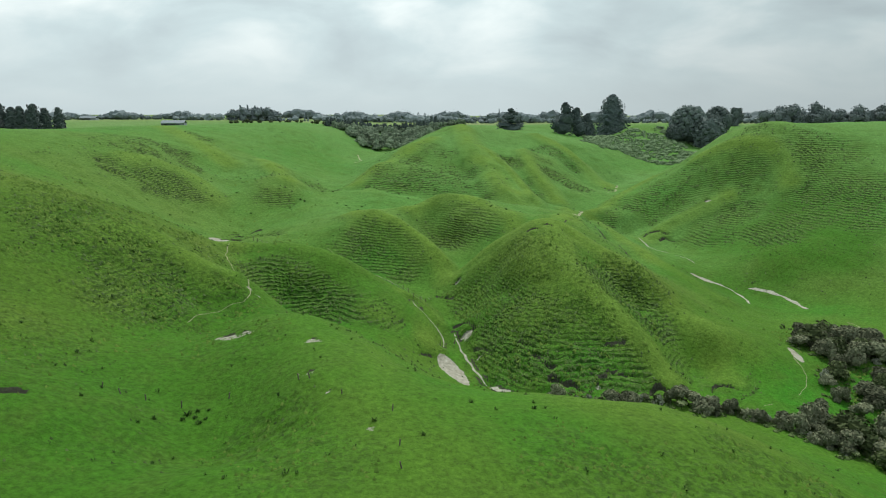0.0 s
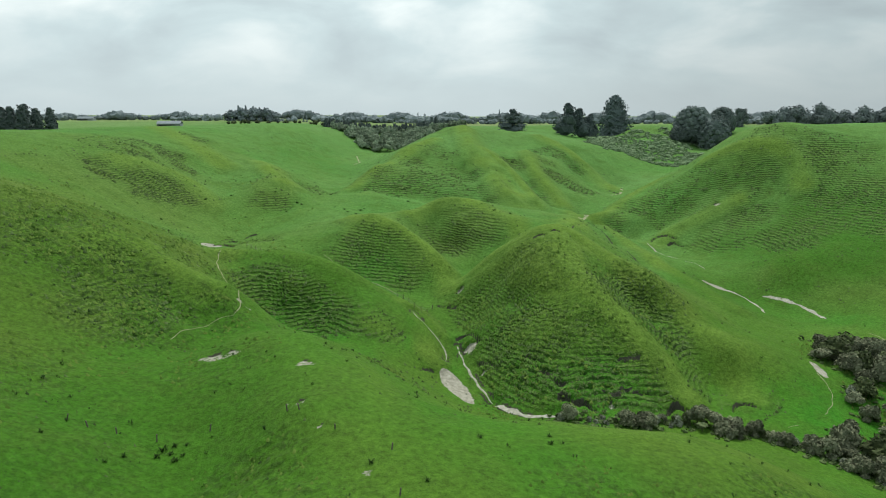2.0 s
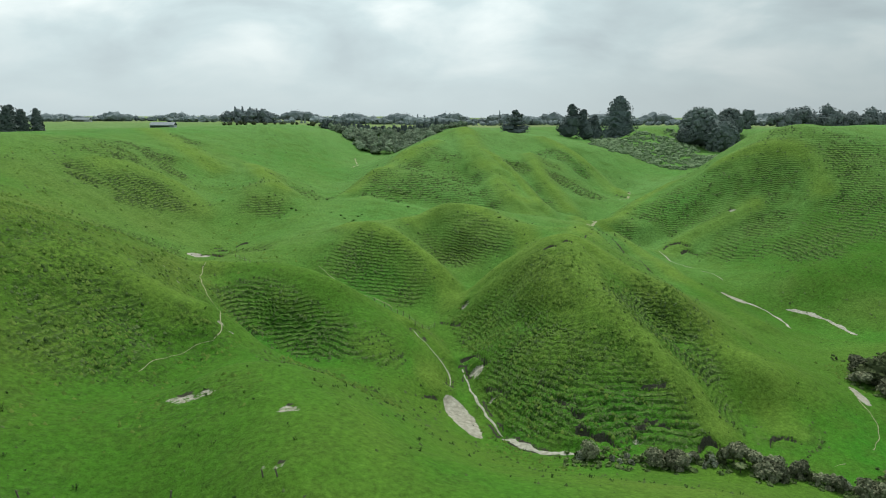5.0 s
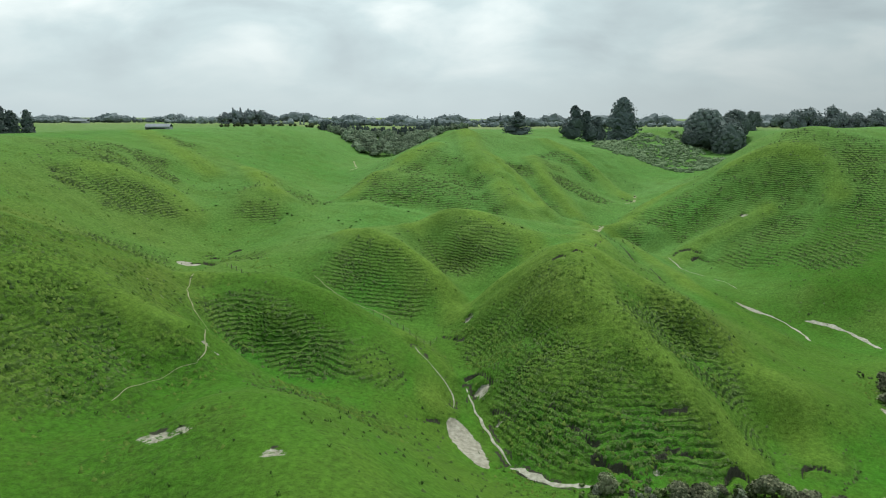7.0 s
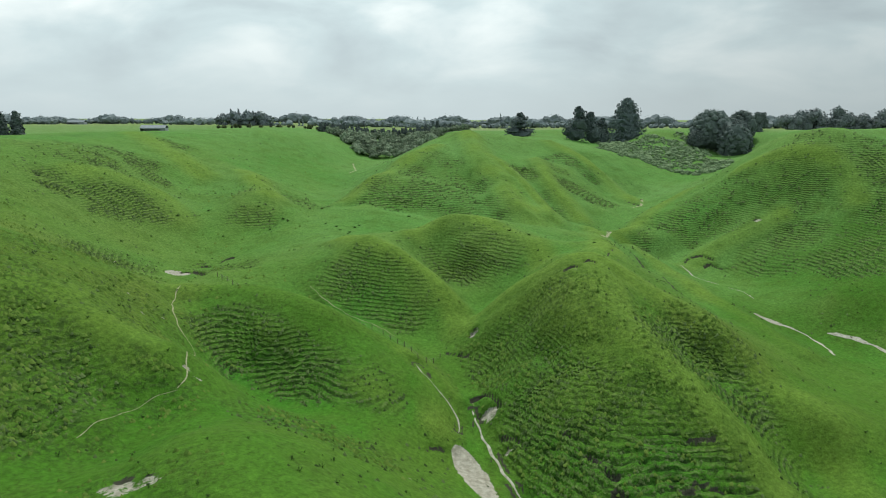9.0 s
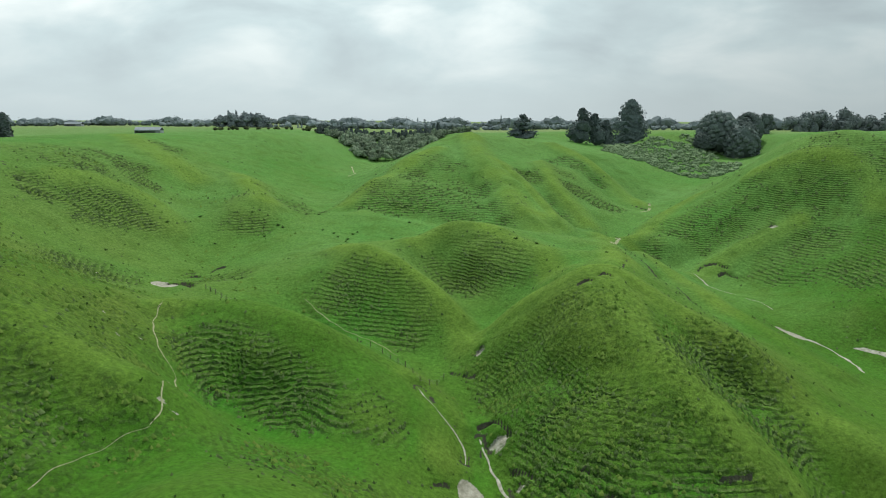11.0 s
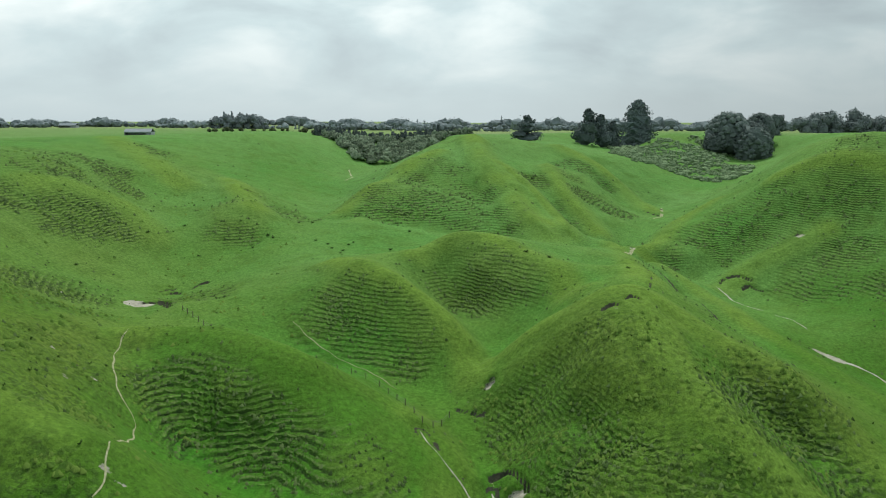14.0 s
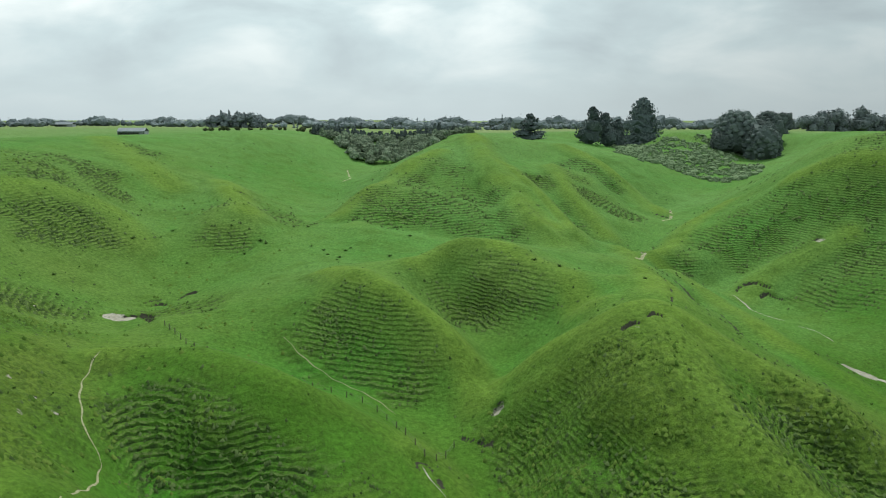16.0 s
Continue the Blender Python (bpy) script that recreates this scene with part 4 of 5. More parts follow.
class Crown:
    """Gathers lumpy cores and many small leaf sprays into one mesh."""

    def __init__(self, seed):
        self.v, self.f, self.rnd = [], [], np.random.RandomState(seed)

    def core(self, c, r, squash=0.82, ball=ICO1):
        k = len(self.v)
        bumps = 1 + 0.16 * self.rnd.randn(len(ball[0]), 1)
        self.v += list(np.array(c) + ball[0] * np.array(r) * squash * bumps)
        self.f += [[k + i for i in f] for f in ball[1]]

    def spray(self, p, n, size):
        """One bent leaf spray: two triangles about its own fold."""
        n = n / (np.linalg.norm(n) + 1e-9)
        a = np.cross(n, self.rnd.randn(3))
        a /= np.linalg.norm(a) + 1e-9
        b = np.cross(n, a)
        s = size * (0.6 + 0.8 * self.rnd.rand())
        k = len(self.v)
        self.v += [p - a * s * 0.5, p - b * s * 0.34 + n * s * 0.12, p + a * s * 0.55 + n * s * 0.05, p + b * s * 0.36 - n * s * 0.1]
        self.f += [(k, k + 1, k + 2), (k, k + 2, k + 3)]

    def lobe(self, c, r, count, size, up=0.25, core=True, ball=ICO1, loose=0.55):
        c, r = np.array(c, float), np.array(r, float)
        if core:
            self.core(c, r, 0.8, ball)
        d = self.rnd.randn(count, 3)
        d /= np.linalg.norm(d, axis=1)[:, None]
        d[:, 2] = np.where(d[:, 2] < -0.55, -d[:, 2], d[:, 2])
        lump = 1 + 0.13 * np.sin(5 * d[:, 0] + c[0]) * np.cos(4 * d[:, 1] + c[1]) + 0.10 * np.sin(7 * d[:, 2] + c[2])
        for q, l in zip(d, lump):
            p = c + q * r * l * (0.80 + 0.26 * self.rnd.rand())
            self.spray(p, q + np.array((0, 0, up)) + loose * self.rnd.randn(3), size)

    def blade(self, p, lean, length, width):
        side = np.cross(lean, (0, 0, 1.0))
        side = side / (np.linalg.norm(side) + 1e-9) * width
        k = len(self.v)
        mid, tip = p + lean * length * 0.55 + np.array((0, 0, length * 0.12)), p + lean * length - np.array((0, 0, length * 0.12))
        self.v += [p - side * 0.4, p + side * 0.4, mid - side, mid + side, tip]
        self.f += [(k, k + 1, k + 3, k + 2), (k + 2, k + 3, k + 4)]

    def mesh(self, name, mat):
        return mesh_of(name, self.v, self.f, mat)


def trunk_mesh(name, tall, thick, limbs, seed, lean=0.0):
    """A tapered trunk with limbs that leave it at an angle."""
    rnd = random.Random(seed)
    verts, faces = [], []

    def tube(a, b, ra, rb, sides=7):
        a, b = Vector(a), Vector(b)
        z = (b - a).normalized()
        x = z.orthogonal().normalized()
        y = z.cross(x)
        k = len(verts)
        for p, r in ((a, ra), (a.lerp(b, 0.5) + x * 0.05 * ra, (ra + rb) / 2 * 0.96), (b, rb)):
            for s in range(sides):
                w = 2 * math.pi * s / sides
                verts.append(tuple(p + x * r * math.cos(w) + y * r * math.sin(w)))
        for ring in range(2):
            for s in range(sides):
                q = k + ring * sides
                faces.append((q + s, q + (s + 1) % sides, q + sides + (s + 1) % sides, q + sides + s))
        faces.append(tuple(k + 2 * sides + s for s in range(sides)))

    tube((0, 0, -0.8), (lean * tall, 0, tall), thick, thick * 0.3)
    for i in range(limbs):
        h = tall * (0.3 + 0.6 * (i + rnd.random()) / limbs)
        w = rnd.random() * 6.3
        ln = tall * (0.16 + 0.2 * rnd.random()) * (1.15 - h / tall)
        tube((lean * h, 0, h), (lean * h + math.cos(w) * ln, math.sin(w) * ln, h + ln * 0.65), thick * 0.35, thick * 0.1, 5)
    return mesh_of(name, verts, faces, BARK, True)


def plant(name, label, category, group, trunk, crown):
    root = tagged(new(name), label, category, group)
    if trunk:
        part("trunk", trunk, root)
    part("crown", crown, root)
    return root


def conifer_crown(name, tall, wide, mat, seed, tiers=13, per=34, size=1.1, point=0.75, skirt=0.06):
    """A cone of drooping boughs with gaps between the tiers and a ragged edge."""
    c = Crown(seed)
    for i in range(7):
        f = skirt + (1 - skirt) * (i + 0.5) / 7.5
        r = wide / 2 * (1 - f) ** point
        c.core((0, 0, tall * f), (r * 0.86, r * 0.86, tall / 8.0), 1.0)
    for i in range(tiers):
        f = skirt + (1 - skirt) * (i + 0.3) / tiers
        reach = wide / 2 * (1 - f) ** point * (0.88 + 0.24 * c.rnd.rand())
        for k in range(int(per * (1 - 0.55 * f))):
            w = c.rnd.rand() * 2 * math.pi
            out_r = reach * (0.55 + 0.5 * c.rnd.rand()) * (1 + 0.14 * math.sin(3 * w + i))
            p = np.array((math.cos(w) * out_r, math.sin(w) * out_r, tall * f + tall / tiers * (c.rnd.rand() - 0.3) - 0.12 * out_r))
            c.spray(p, np.array((math.cos(w), math.sin(w), 0.45)) + 0.4 * c.rnd.randn(3), size)
    for k in range(7):
        c.spray(np.array((0, 0, tall * (0.93 + 0.012 * k))), c.rnd.randn(3), size * 0.7)
    return c.mesh(name, mat)


def round_crown(name, lobes, mat, seed, count=120, size=1.0):
    c = Crown(seed)
    for x, y, z, r, rz in lobes:
        c.lobe((x, y, z), (r, r, rz), count, size)
    return c.mesh(name, mat)


def dome_crown(name, tall, wide, mat, seed, billows=80, count=42, size=0.8):
    """A dense dome to the ground whose surface swells in many small billows."""
    c = Crown(seed)
    r, rz = wide / 2, tall * 0.56
    c.core((0, 0, tall * 0.44), (r, r, rz), 0.86, ICO2)
    for k in range(billows):
        f = 1 - 1.55 * (k + 0.5) / billows
        w = 2.39996 * k + 0.5 * c.rnd.rand()
        ring = math.sqrt(max(0.0, 1 - f * f))
        b = wide * (0.085 + 0.05 * c.rnd.rand())
        p = (math.cos(w) * ring * (r - 0.72 * b), math.sin(w) * ring * (r - 0.72 * b), tall * 0.44 + f * (rz - 0.75 * b))
        c.lobe(p, (b, b, b * 0.85), count, size, 0.3, True, ICO1, 0.38)
    return c.mesh(name, mat)


def lobes_for(tall, wide, seed, n=7, base=0.25):
    rnd = random.Random(seed)
    res = [(0, 0, tall * 0.62, wide * 0.34, tall * 0.34)]
    for k in range(n):
        w, f = 6.283 * k / n + rnd.random(), rnd.random()
        h = tall * (base + (0.9 - base) * f)
        d = wide * (0.30 - 0.16 * max(0, f - 0.4)) * (0.75 + 0.4 * rnd.random())
        r = wide * (0.17 + 0.09 * rnd.random())
        res.append((math.cos(w) * d, math.sin(w) * d, h - r * 0.3, r, r * (0.8 + 0.3 * rnd.random())))
    return res


def at(x, y, turn=0.0, scale=1.0, sink=0.15, tall=None):
    s = (scale, scale, scale if tall is None else tall)
    return Matrix.LocRotScale((x, y, height(x, y) - sink), Euler((0, 0, turn)), s)


def place(ob, x, y, turn=0.0, scale=1.0, sink=0.15, tall=None):
    ob.matrix_basis = at(x, y, turn, scale, sink, tall)
    return ob


def scatter_copies(kinds, spots):
    """The first spot of each kind takes the model itself, the rest take copies."""
    used = set()
    for k, x, y, turn, s, tall in spots:
        m = at(x, y, turn, s, 0.15 * s, tall)
        if k in used:
            copy_thing(kinds[k], m)
        else:
            kinds[k].matrix_basis = m
            used.add(k)


rnd = random.Random(7)

# the tall cypress and the trees beside it, behind the saddle
cypress = place(plant("cypress_tree", "tall dark conical cypress standing above a scrubby bank", "tree", "", trunk_mesh("trunk", 26, 0.75, 10, 1), conifer_crown("crown", 39, 41, CYPRESS_HAZE_LEAF, 2, 22, 210, 1.7, 0.55, 0.0)), 155, 594, 0.4)
oak = place(plant("spreading_pine_tree", "dark broad pine with clumped boughs on the saddle", "tree", "pines on the saddle", trunk_mesh("trunk", 17, 0.6, 9, 3, 0.02), round_crown("crown", [(0, 0, 6, 7.2, 6), (1.5, 0, 12, 6.2, 5.5), (2.2, 0.5, 18, 4.2, 4.2), (-4, 1, 8, 5, 5), (4.5, -1, 14, 3.4, 2.6), (1.2, 1, 21, 2.2, 2.0)], CYPRESS_HAZE_LEAF, 4, 190, 1.3)), 98, 526, 0.0, 1.15, 2.2, 1.18)
copy_thing(oak, at(112, 534, 2.1, 1.0, 2.0, 0.92))
copy_thing(oak, at(121, 542, 4.0, 0.85, 1.8, 0.80))
copy_thing(oak, at(126, 552, 1.0, 0.6, 0.2, 0.55))
pine = place(plant("open_pine_tree", "lone pine with open tiered branches on the hill crest", "tree", "", trunk_mesh("trunk", 12, 0.4, 12, 5), round_crown("crown", [(0, 0, 3.5, 6.6, 2.2), (-3, 1, 5.6, 4.2, 1.9), (3.4, -1, 5.2, 4.4, 1.7), (0.6, 0, 8.2, 4.4, 2.2), (-1.4, 0, 10.6, 3.2, 1.8), (1.4, 0, 12.4, 2.6, 1.7), (0.2, 0, 14.2, 1.6, 1.2)], CYPRESS_HAZE_LEAF, 6, 120, 1.0)), 52, 498, 0.7, 1.55, 1.8, 1.25)

# the dense clump in the gully head and the trees behind it
for k, (x, y, tall, wide, sink) in enumerate(((205, 540, 31.5, 31, 1.5), (216, 521, 27, 26, 3.5), (237, 558, 24.5, 23, 0.6), (228, 543, 23, 20, 1.0), (193, 533, 14, 16, 0.8))):
    place(plant("evergreen_tree", "broad dark evergreen with a dense billowing domed crown", "tree", "evergreens in the gully head", trunk_mesh("trunk", tall * 0.6, 0.7, 8, 7 + k), dome_crown("crown", tall, wide, BROAD_HAZE_LEAF, 140 + k)), x, y, 0.7 * k, 1.0, sink)
clump = plant("evergreen_tree", "small dark evergreen with a rounded crown on the plateau edge", "tree", "", trunk_mesh("trunk", 12, 0.7, 8, 7), round_crown("crown", lobes_for(21, 23, 8, 9, 0.12), BROAD_HAZE_LEAF, 9, 250, 1.15))
place(clump, 270, 596, 1.2, 0.62, 0.2, 0.78)

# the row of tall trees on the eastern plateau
gum = plant("shelter_tree", "tall greyish tree with an airy uneven crown on the plateau", "tree", "shelter trees on the eastern plateau", trunk_mesh("trunk", 13, 0.5, 9, 10), round_crown("crown", lobes_for(18, 21, 12, 10, 0.12), EAST_HAZE_LEAF, 13, 110, 1.5))
gum2 = plant("shelter_tree", "tall dark tree with a lopsided crown on the plateau", "tree", "shelter trees on the eastern plateau", trunk_mesh("trunk", 12, 0.5, 8, 11, 0.05), round_crown("crown", lobes_for(15, 23, 22, 9, 0.10), EAST_HAZE_LEAF, 14, 110, 1.5))
spots = []
for i, f in enumerate((0.95, 1.2, 1.25, 1.0, 0.85, 1.05, 1.0, 0.8, 0.9, 1.05, 1.1, 1.0, 0.9, 0.8, 0.85, 0.9)):
    spots.append((i % 2, 378 + 12.5 * i + rnd.uniform(-2.5, 2.5), 755 + rnd.uniform(-8, 10), rnd.random() * 6, rnd.uniform(1.1, 1.35), 1.18 * f * rnd.uniform(0.85, 1.1)))
scatter_copies([gum, gum2], spots)

# dark pines on the western plateau
fir = plant("pine_tree", "dark green pine in a plantation block on the plateau", "tree", "pines on the western plateau", trunk_mesh("trunk", 11, 0.35, 4, 15), conifer_crown("crown", 15.5, 8.5, PINE_HAZE_LEAF, 16, 11, 60, 1.4, 0.42, 0.0))
fir2 = plant("pine_tree", "dark green pine in a plantation block on the plateau", "tree", "pines on the western plateau", trunk_mesh("trunk", 10, 0.35, 4, 17), conifer_crown("crown", 13.5, 9.0, PINE_HAZE_LEAF, 18, 10, 60, 1.4, 0.4, 0.0))
spots = []
for i in range(24):
    row, col = divmod(i, 8)
    spots.append((i % 2, -228 - col * 8.2 + rnd.uniform(-2, 2), 362 + row * 9 + rnd.uniform(-2, 2) + col * 1.2, rnd.random() * 6, rnd.uniform(0.85, 1.1), rnd.uniform(0.85, 1.12)))
scatter_copies([fir, fir2], spots)

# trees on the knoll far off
knoll = plant("knoll_tree", "rounded dark tree in a stand on a low knoll", "tree", "trees on the knoll", trunk_mesh("trunk", 10, 0.5, 6, 19), round_crown("crown", lobes_for(16, 18, 20, 6, 0.15), FAR_HAZE_LEAF, 21, 90, 1.9))
knoll_fir = plant("knoll_conifer", "pointed conifer rising from a stand on a low knoll", "tree", "trees on the knoll", trunk_mesh("trunk", 12, 0.4, 4, 23), conifer_crown("crown", 20, 9, FAR_HAZE_LEAF, 24, 10, 30, 1.7, 0.6, 0.05))
spots = [(0, -261 + 6.8 * i + rnd.uniform(-2, 2), 800 + rnd.uniform(-8, 14), rnd.random() * 6, rnd.uniform(0.8, 1.1), 0.62 + 0.62 * math.sin(0.3 + i / 9 * 2.4) * rnd.uniform(0.8, 1.05)) for i in range(9)]
spots += [(1, x, 806, rnd.random() * 6, 0.9, s) for x, s in ((-252, 0.95), (-243, 1.02), (-234, 0.98), (-226, 0.9), (-213, 0.7))]
scatter_copies([knoll, knoll_fir], spots)
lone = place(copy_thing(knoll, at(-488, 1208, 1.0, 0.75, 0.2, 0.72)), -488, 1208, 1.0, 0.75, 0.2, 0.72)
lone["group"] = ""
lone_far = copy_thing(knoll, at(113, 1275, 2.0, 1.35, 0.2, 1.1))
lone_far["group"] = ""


def wood_strip(name, label, x0, y0, x1, y1, n, low, high, mat, size, seed, firs=0.0):
    """A far strip of woodland as one uneven mass of crowns."""
    c = Crown(seed)
    r = random.Random(seed)
    for k in range(n):
        f = (k + r.random()) / n
        x, y = x0 + (x1 - x0) * f, y0 + (y1 - y0) * f + r.uniform(-12, 12)
        h = r.uniform(low, high) * (0.85 + 0.3 * math.sin(k * 0.31 + seed))
        z = height(x, y)
        if r.random() < firs:
            for i in range(4):
                q = (i + 0.4) / 4
                c.lobe((x, y, z + h * 1.15 * q), (h * 0.26 * (1 - q) + 0.5, h * 0.26 * (1 - q) + 0.5, h * 0.2), 10, size * 0.5)
        else:
            w = h * r.uniform(0.45, 0.75)
            c.lobe((x, y, z + h * 0.48), (w * 1.25, w * 1.25, h * 0.58), 26, size * 0.75, 0.3, True, ICO2, 0.3)
    return tagged(new(name, c.mesh(name, mat)), label, "woodland", kind="stuff")


wood_strip("far_wood", "far grey-green woodland along the horizon", -520, 1650, 950, 1560, 240, 17, 24, FAR_HAZE_LEAF, 3.2, 31, 0.02)
wood_strip("far_wood", "tall far woodland block on the horizon", -75, 1400, 40, 1390, 16, 15, 24, FAR_HAZE_LEAF, 3.0, 32, 0.25)
wood_strip("far_wood", "scattered far trees beyond the bush gully", -230, 1300, -90, 1290, 14, 10, 17, FAR_HAZE_LEAF, 2.6, 41, 0.3)
wood_strip("far_wood", "far woodland block beyond the fields", 150, 1400, 285, 1380, 17, 17, 24, FAR_HAZE_LEAF, 3.0, 33, 0.0)
wood_strip("far_shelterbelt", "far shelterbelt of rounded trees on the western plain", -800, 1210, -690, 1200, 12, 15, 22, FAR_HAZE_LEAF, 2.6, 34, 0.0)
wood_strip("far_shelterbelt", "low far shelterbelt on the western plain", -1100, 1330, -440, 1300, 110, 11, 17, FAR_HAZE_LEAF, 2.4, 35, 0.08)
wood_strip("far_shelterbelt", "clipped far shelterbelt on the plain", -425, 1010, -345, 1000, 12, 9, 13, FAR_HAZE_LEAF, 2.2, 36, 0.0)
wood_strip("far_shelterbelt", "low far row of trees beyond the fields", -235, 905, -125, 900, 15, 5, 10, FAR_HAZE_LEAF, 2.0, 37, 0.1)
wood_strip("far_wood", "far woodland behind the eastern plateau", 300, 1300, 1250, 1250, 120, 12, 18, FAR_HAZE_LEAF, 3.2, 38, 0.02)
wood_strip("far_wood", "far grey-green trees behind the bush gully", -165, 890, 75, 905, 46, 7, 11, FAR_HAZE_LEAF, 2.0, 42, 0.2)
wood_strip("plateau_hedge", "low dark hedge along the plateau rim", -210, 640, -95, 610, 26, 2.0, 4.2, DARK_LEAF, 1.2, 39, 0.0)

# native bush in the far gully head, with a row of dark conifers above
bush_kinds = []
for k in range(4):
    bush_kinds.append(plant("native_bush", "rounded native tree in a bush-filled gully head", "tree", "native bush in the gully head", trunk_mesh("trunk", 3.5, 0.25, 3, 40 + k), round_crown("crown", lobes_for(6.5, 8.5, 44 + k, 5, 0.25), NATIVE_LEAF, 48 + k, 75, 0.95)))
spots = []
while len(spots) < 250:
    u, v = rnd.uniform(-1, 1), rnd.random()
    y = 486 + 108 * v
    half = 20 + 44 * v ** 0.8
    x = -40 + u * half
    spots.append((rnd.randrange(4), x, y, rnd.random() * 6, rnd.uniform(0.7, 1.15), rnd.uniform(0.7, 1.1)))
scatter_copies(bush_kinds, spots)
row_fir = plant("row_conifer", "small dark conifer in a row above the bush gully", "tree", "conifers above the bush gully", trunk_mesh("trunk", 5, 0.2, 3, 52), conifer_crown("crown", 9.5, 6.0, PINE_HAZE_LEAF, 53, 8, 26, 1.0, 0.45, 0.0))
scatter_copies([row_fir], [(0, -106 + 1.75 * i + rnd.uniform(-1, 1), 590 + rnd.uniform(-12, 8), rnd.random() * 6, rnd.uniform(0.85, 1.15), rnd.uniform(0.8, 1.12) * (1.35 if i in (55, 57, 12) else 1.0)) for i in range(64)])

# scrub on the bank below the cypress
BANK = [(104, 478), (120, 466), (132, 456), (150, 436), (168, 440), (187, 460), (214, 520), (206, 560), (206, 600), (186, 612), (160, 612), (130, 572), (112, 520)]


def within(x, y, ring):
    hit = False
    for (x0, y0), (x1, y1) in zip(ring, ring[1:] + ring[:1]):
        if (y0 > y) != (y1 > y) and x < x0 + (y - y0) * (x1 - x0) / (y1 - y0):
            hit = not hit
    return hit


c = Crown(60)
for k in range(6200):
    x, y = rnd.uniform(96, 222), rnd.uniform(414, 618)
    here = np.array([x]), np.array([y])
    sway, thick = grain(*here, 16, 66, 3)[0], grain(*here, 20, 65, 2)[0]
    if not within(x + 7 * sway, y + 14 * sway, BANK) or (x > 150 and y > 548 + 14 * math.sin(x * 0.21)) or thick < -0.45 or rnd.random() < 0.6 * smooth(y, 500, 560):
        continue
    r = rnd.uniform(0.5, 1.3) * (1.9 if rnd.random() < 0.10 + 0.2 * max(thick, 0) else 1.0)
    c.lobe((x, y, height(x, y) + r * 0.25), (r * 1.3, r * 1.3, r * 0.95), 16, 0.7, 0.3, True, ICO1, 0.4)
tagged(new("bank_scrub", c.mesh("bank_scrub", BANK_LEAF)), "grey-green fern and scrub covering a steep bank", "scrub", kind="stuff")

# shrubs along the lower stream
shrub_kinds = []
for k, (tall, wide, mat, label) in enumerate(((4.2, 5.0, SCRUB_LEAF, "rounded grey-brown shrub beside the stream"), (3.4, 4.6, SCRUB_LEAF, "low grey-brown shrub with a dense crown"), (5.0, 3.6, DARK_LEAF, "upright dark shrub beside the stream"), (3.0, 3.8, DARK_LEAF, "low dark green shrub beside the stream"), (4.4, 5.6, SCRUB_LEAF, "broad grey shrub with a domed crown"), (4.0, 4.8, SILVER_LEAF, "silvery pale shrub with an airy crown"), (4.6, 4.0, DARK_LEAF, "dark green rounded shrub in a thicket"))):
    shrub_kinds.append(plant("shrub", label, "shrub", "shrubs along the lower stream", trunk_mesh("trunk", tall * 0.5, 0.14, 4, 70 + k), round_crown("crown", lobes_for(tall, wide, 75 + k, 6, 0.2), mat, 80 + k, 120, 0.55)))


def fern_crown(seed, tall):
    c = Crown(seed)
    for k in range(34):
        w = 6.283 * k / 34 + c.rnd.rand() * 0.2
        c.blade(np.array((0, 0, tall)), np.array((math.cos(w), math.sin(w), 0.35 - 0.3 * c.rnd.rand())), 1.7 + 0.5 * c.rnd.rand(), 0.22)
    return c.mesh("crown", PALE_LEAF)


fern = plant("tree_fern", "pale tree fern with spreading fronds among shrubs", "tree fern", "tree ferns by the stream", trunk_mesh("trunk", 2.2, 0.16, 0, 90), fern_crown(91, 2.2))
spots, ferns = [], []
low_stream = curve_through([(21, 121), (34, 120.2), (46, 118.5), (56, 117), (63, 114), (68, 108), (73, 101)], 1.0)
for k in range(62):
    p = low_stream[int(len(low_stream) * (k + rnd.random()) / 62)]
    wide = 0.8 + 2.6 * min(1.0, k / 30)
    x, y = p[0] + rnd.uniform(-1.0, 1.0), p[1] + rnd.uniform(-0.8, 0.9) * wide
    s = (0.5 + 0.6 * min(1, k / 28)) * rnd.uniform(0.55, 1.25)
    (ferns if k % 8 == 4 else spots).append((rnd.choice((0, 1, 1, 3, 3, 4, 5, 5, 2)), x, y, rnd.random() * 6, s, s * rnd.uniform(0.85, 1.15)))
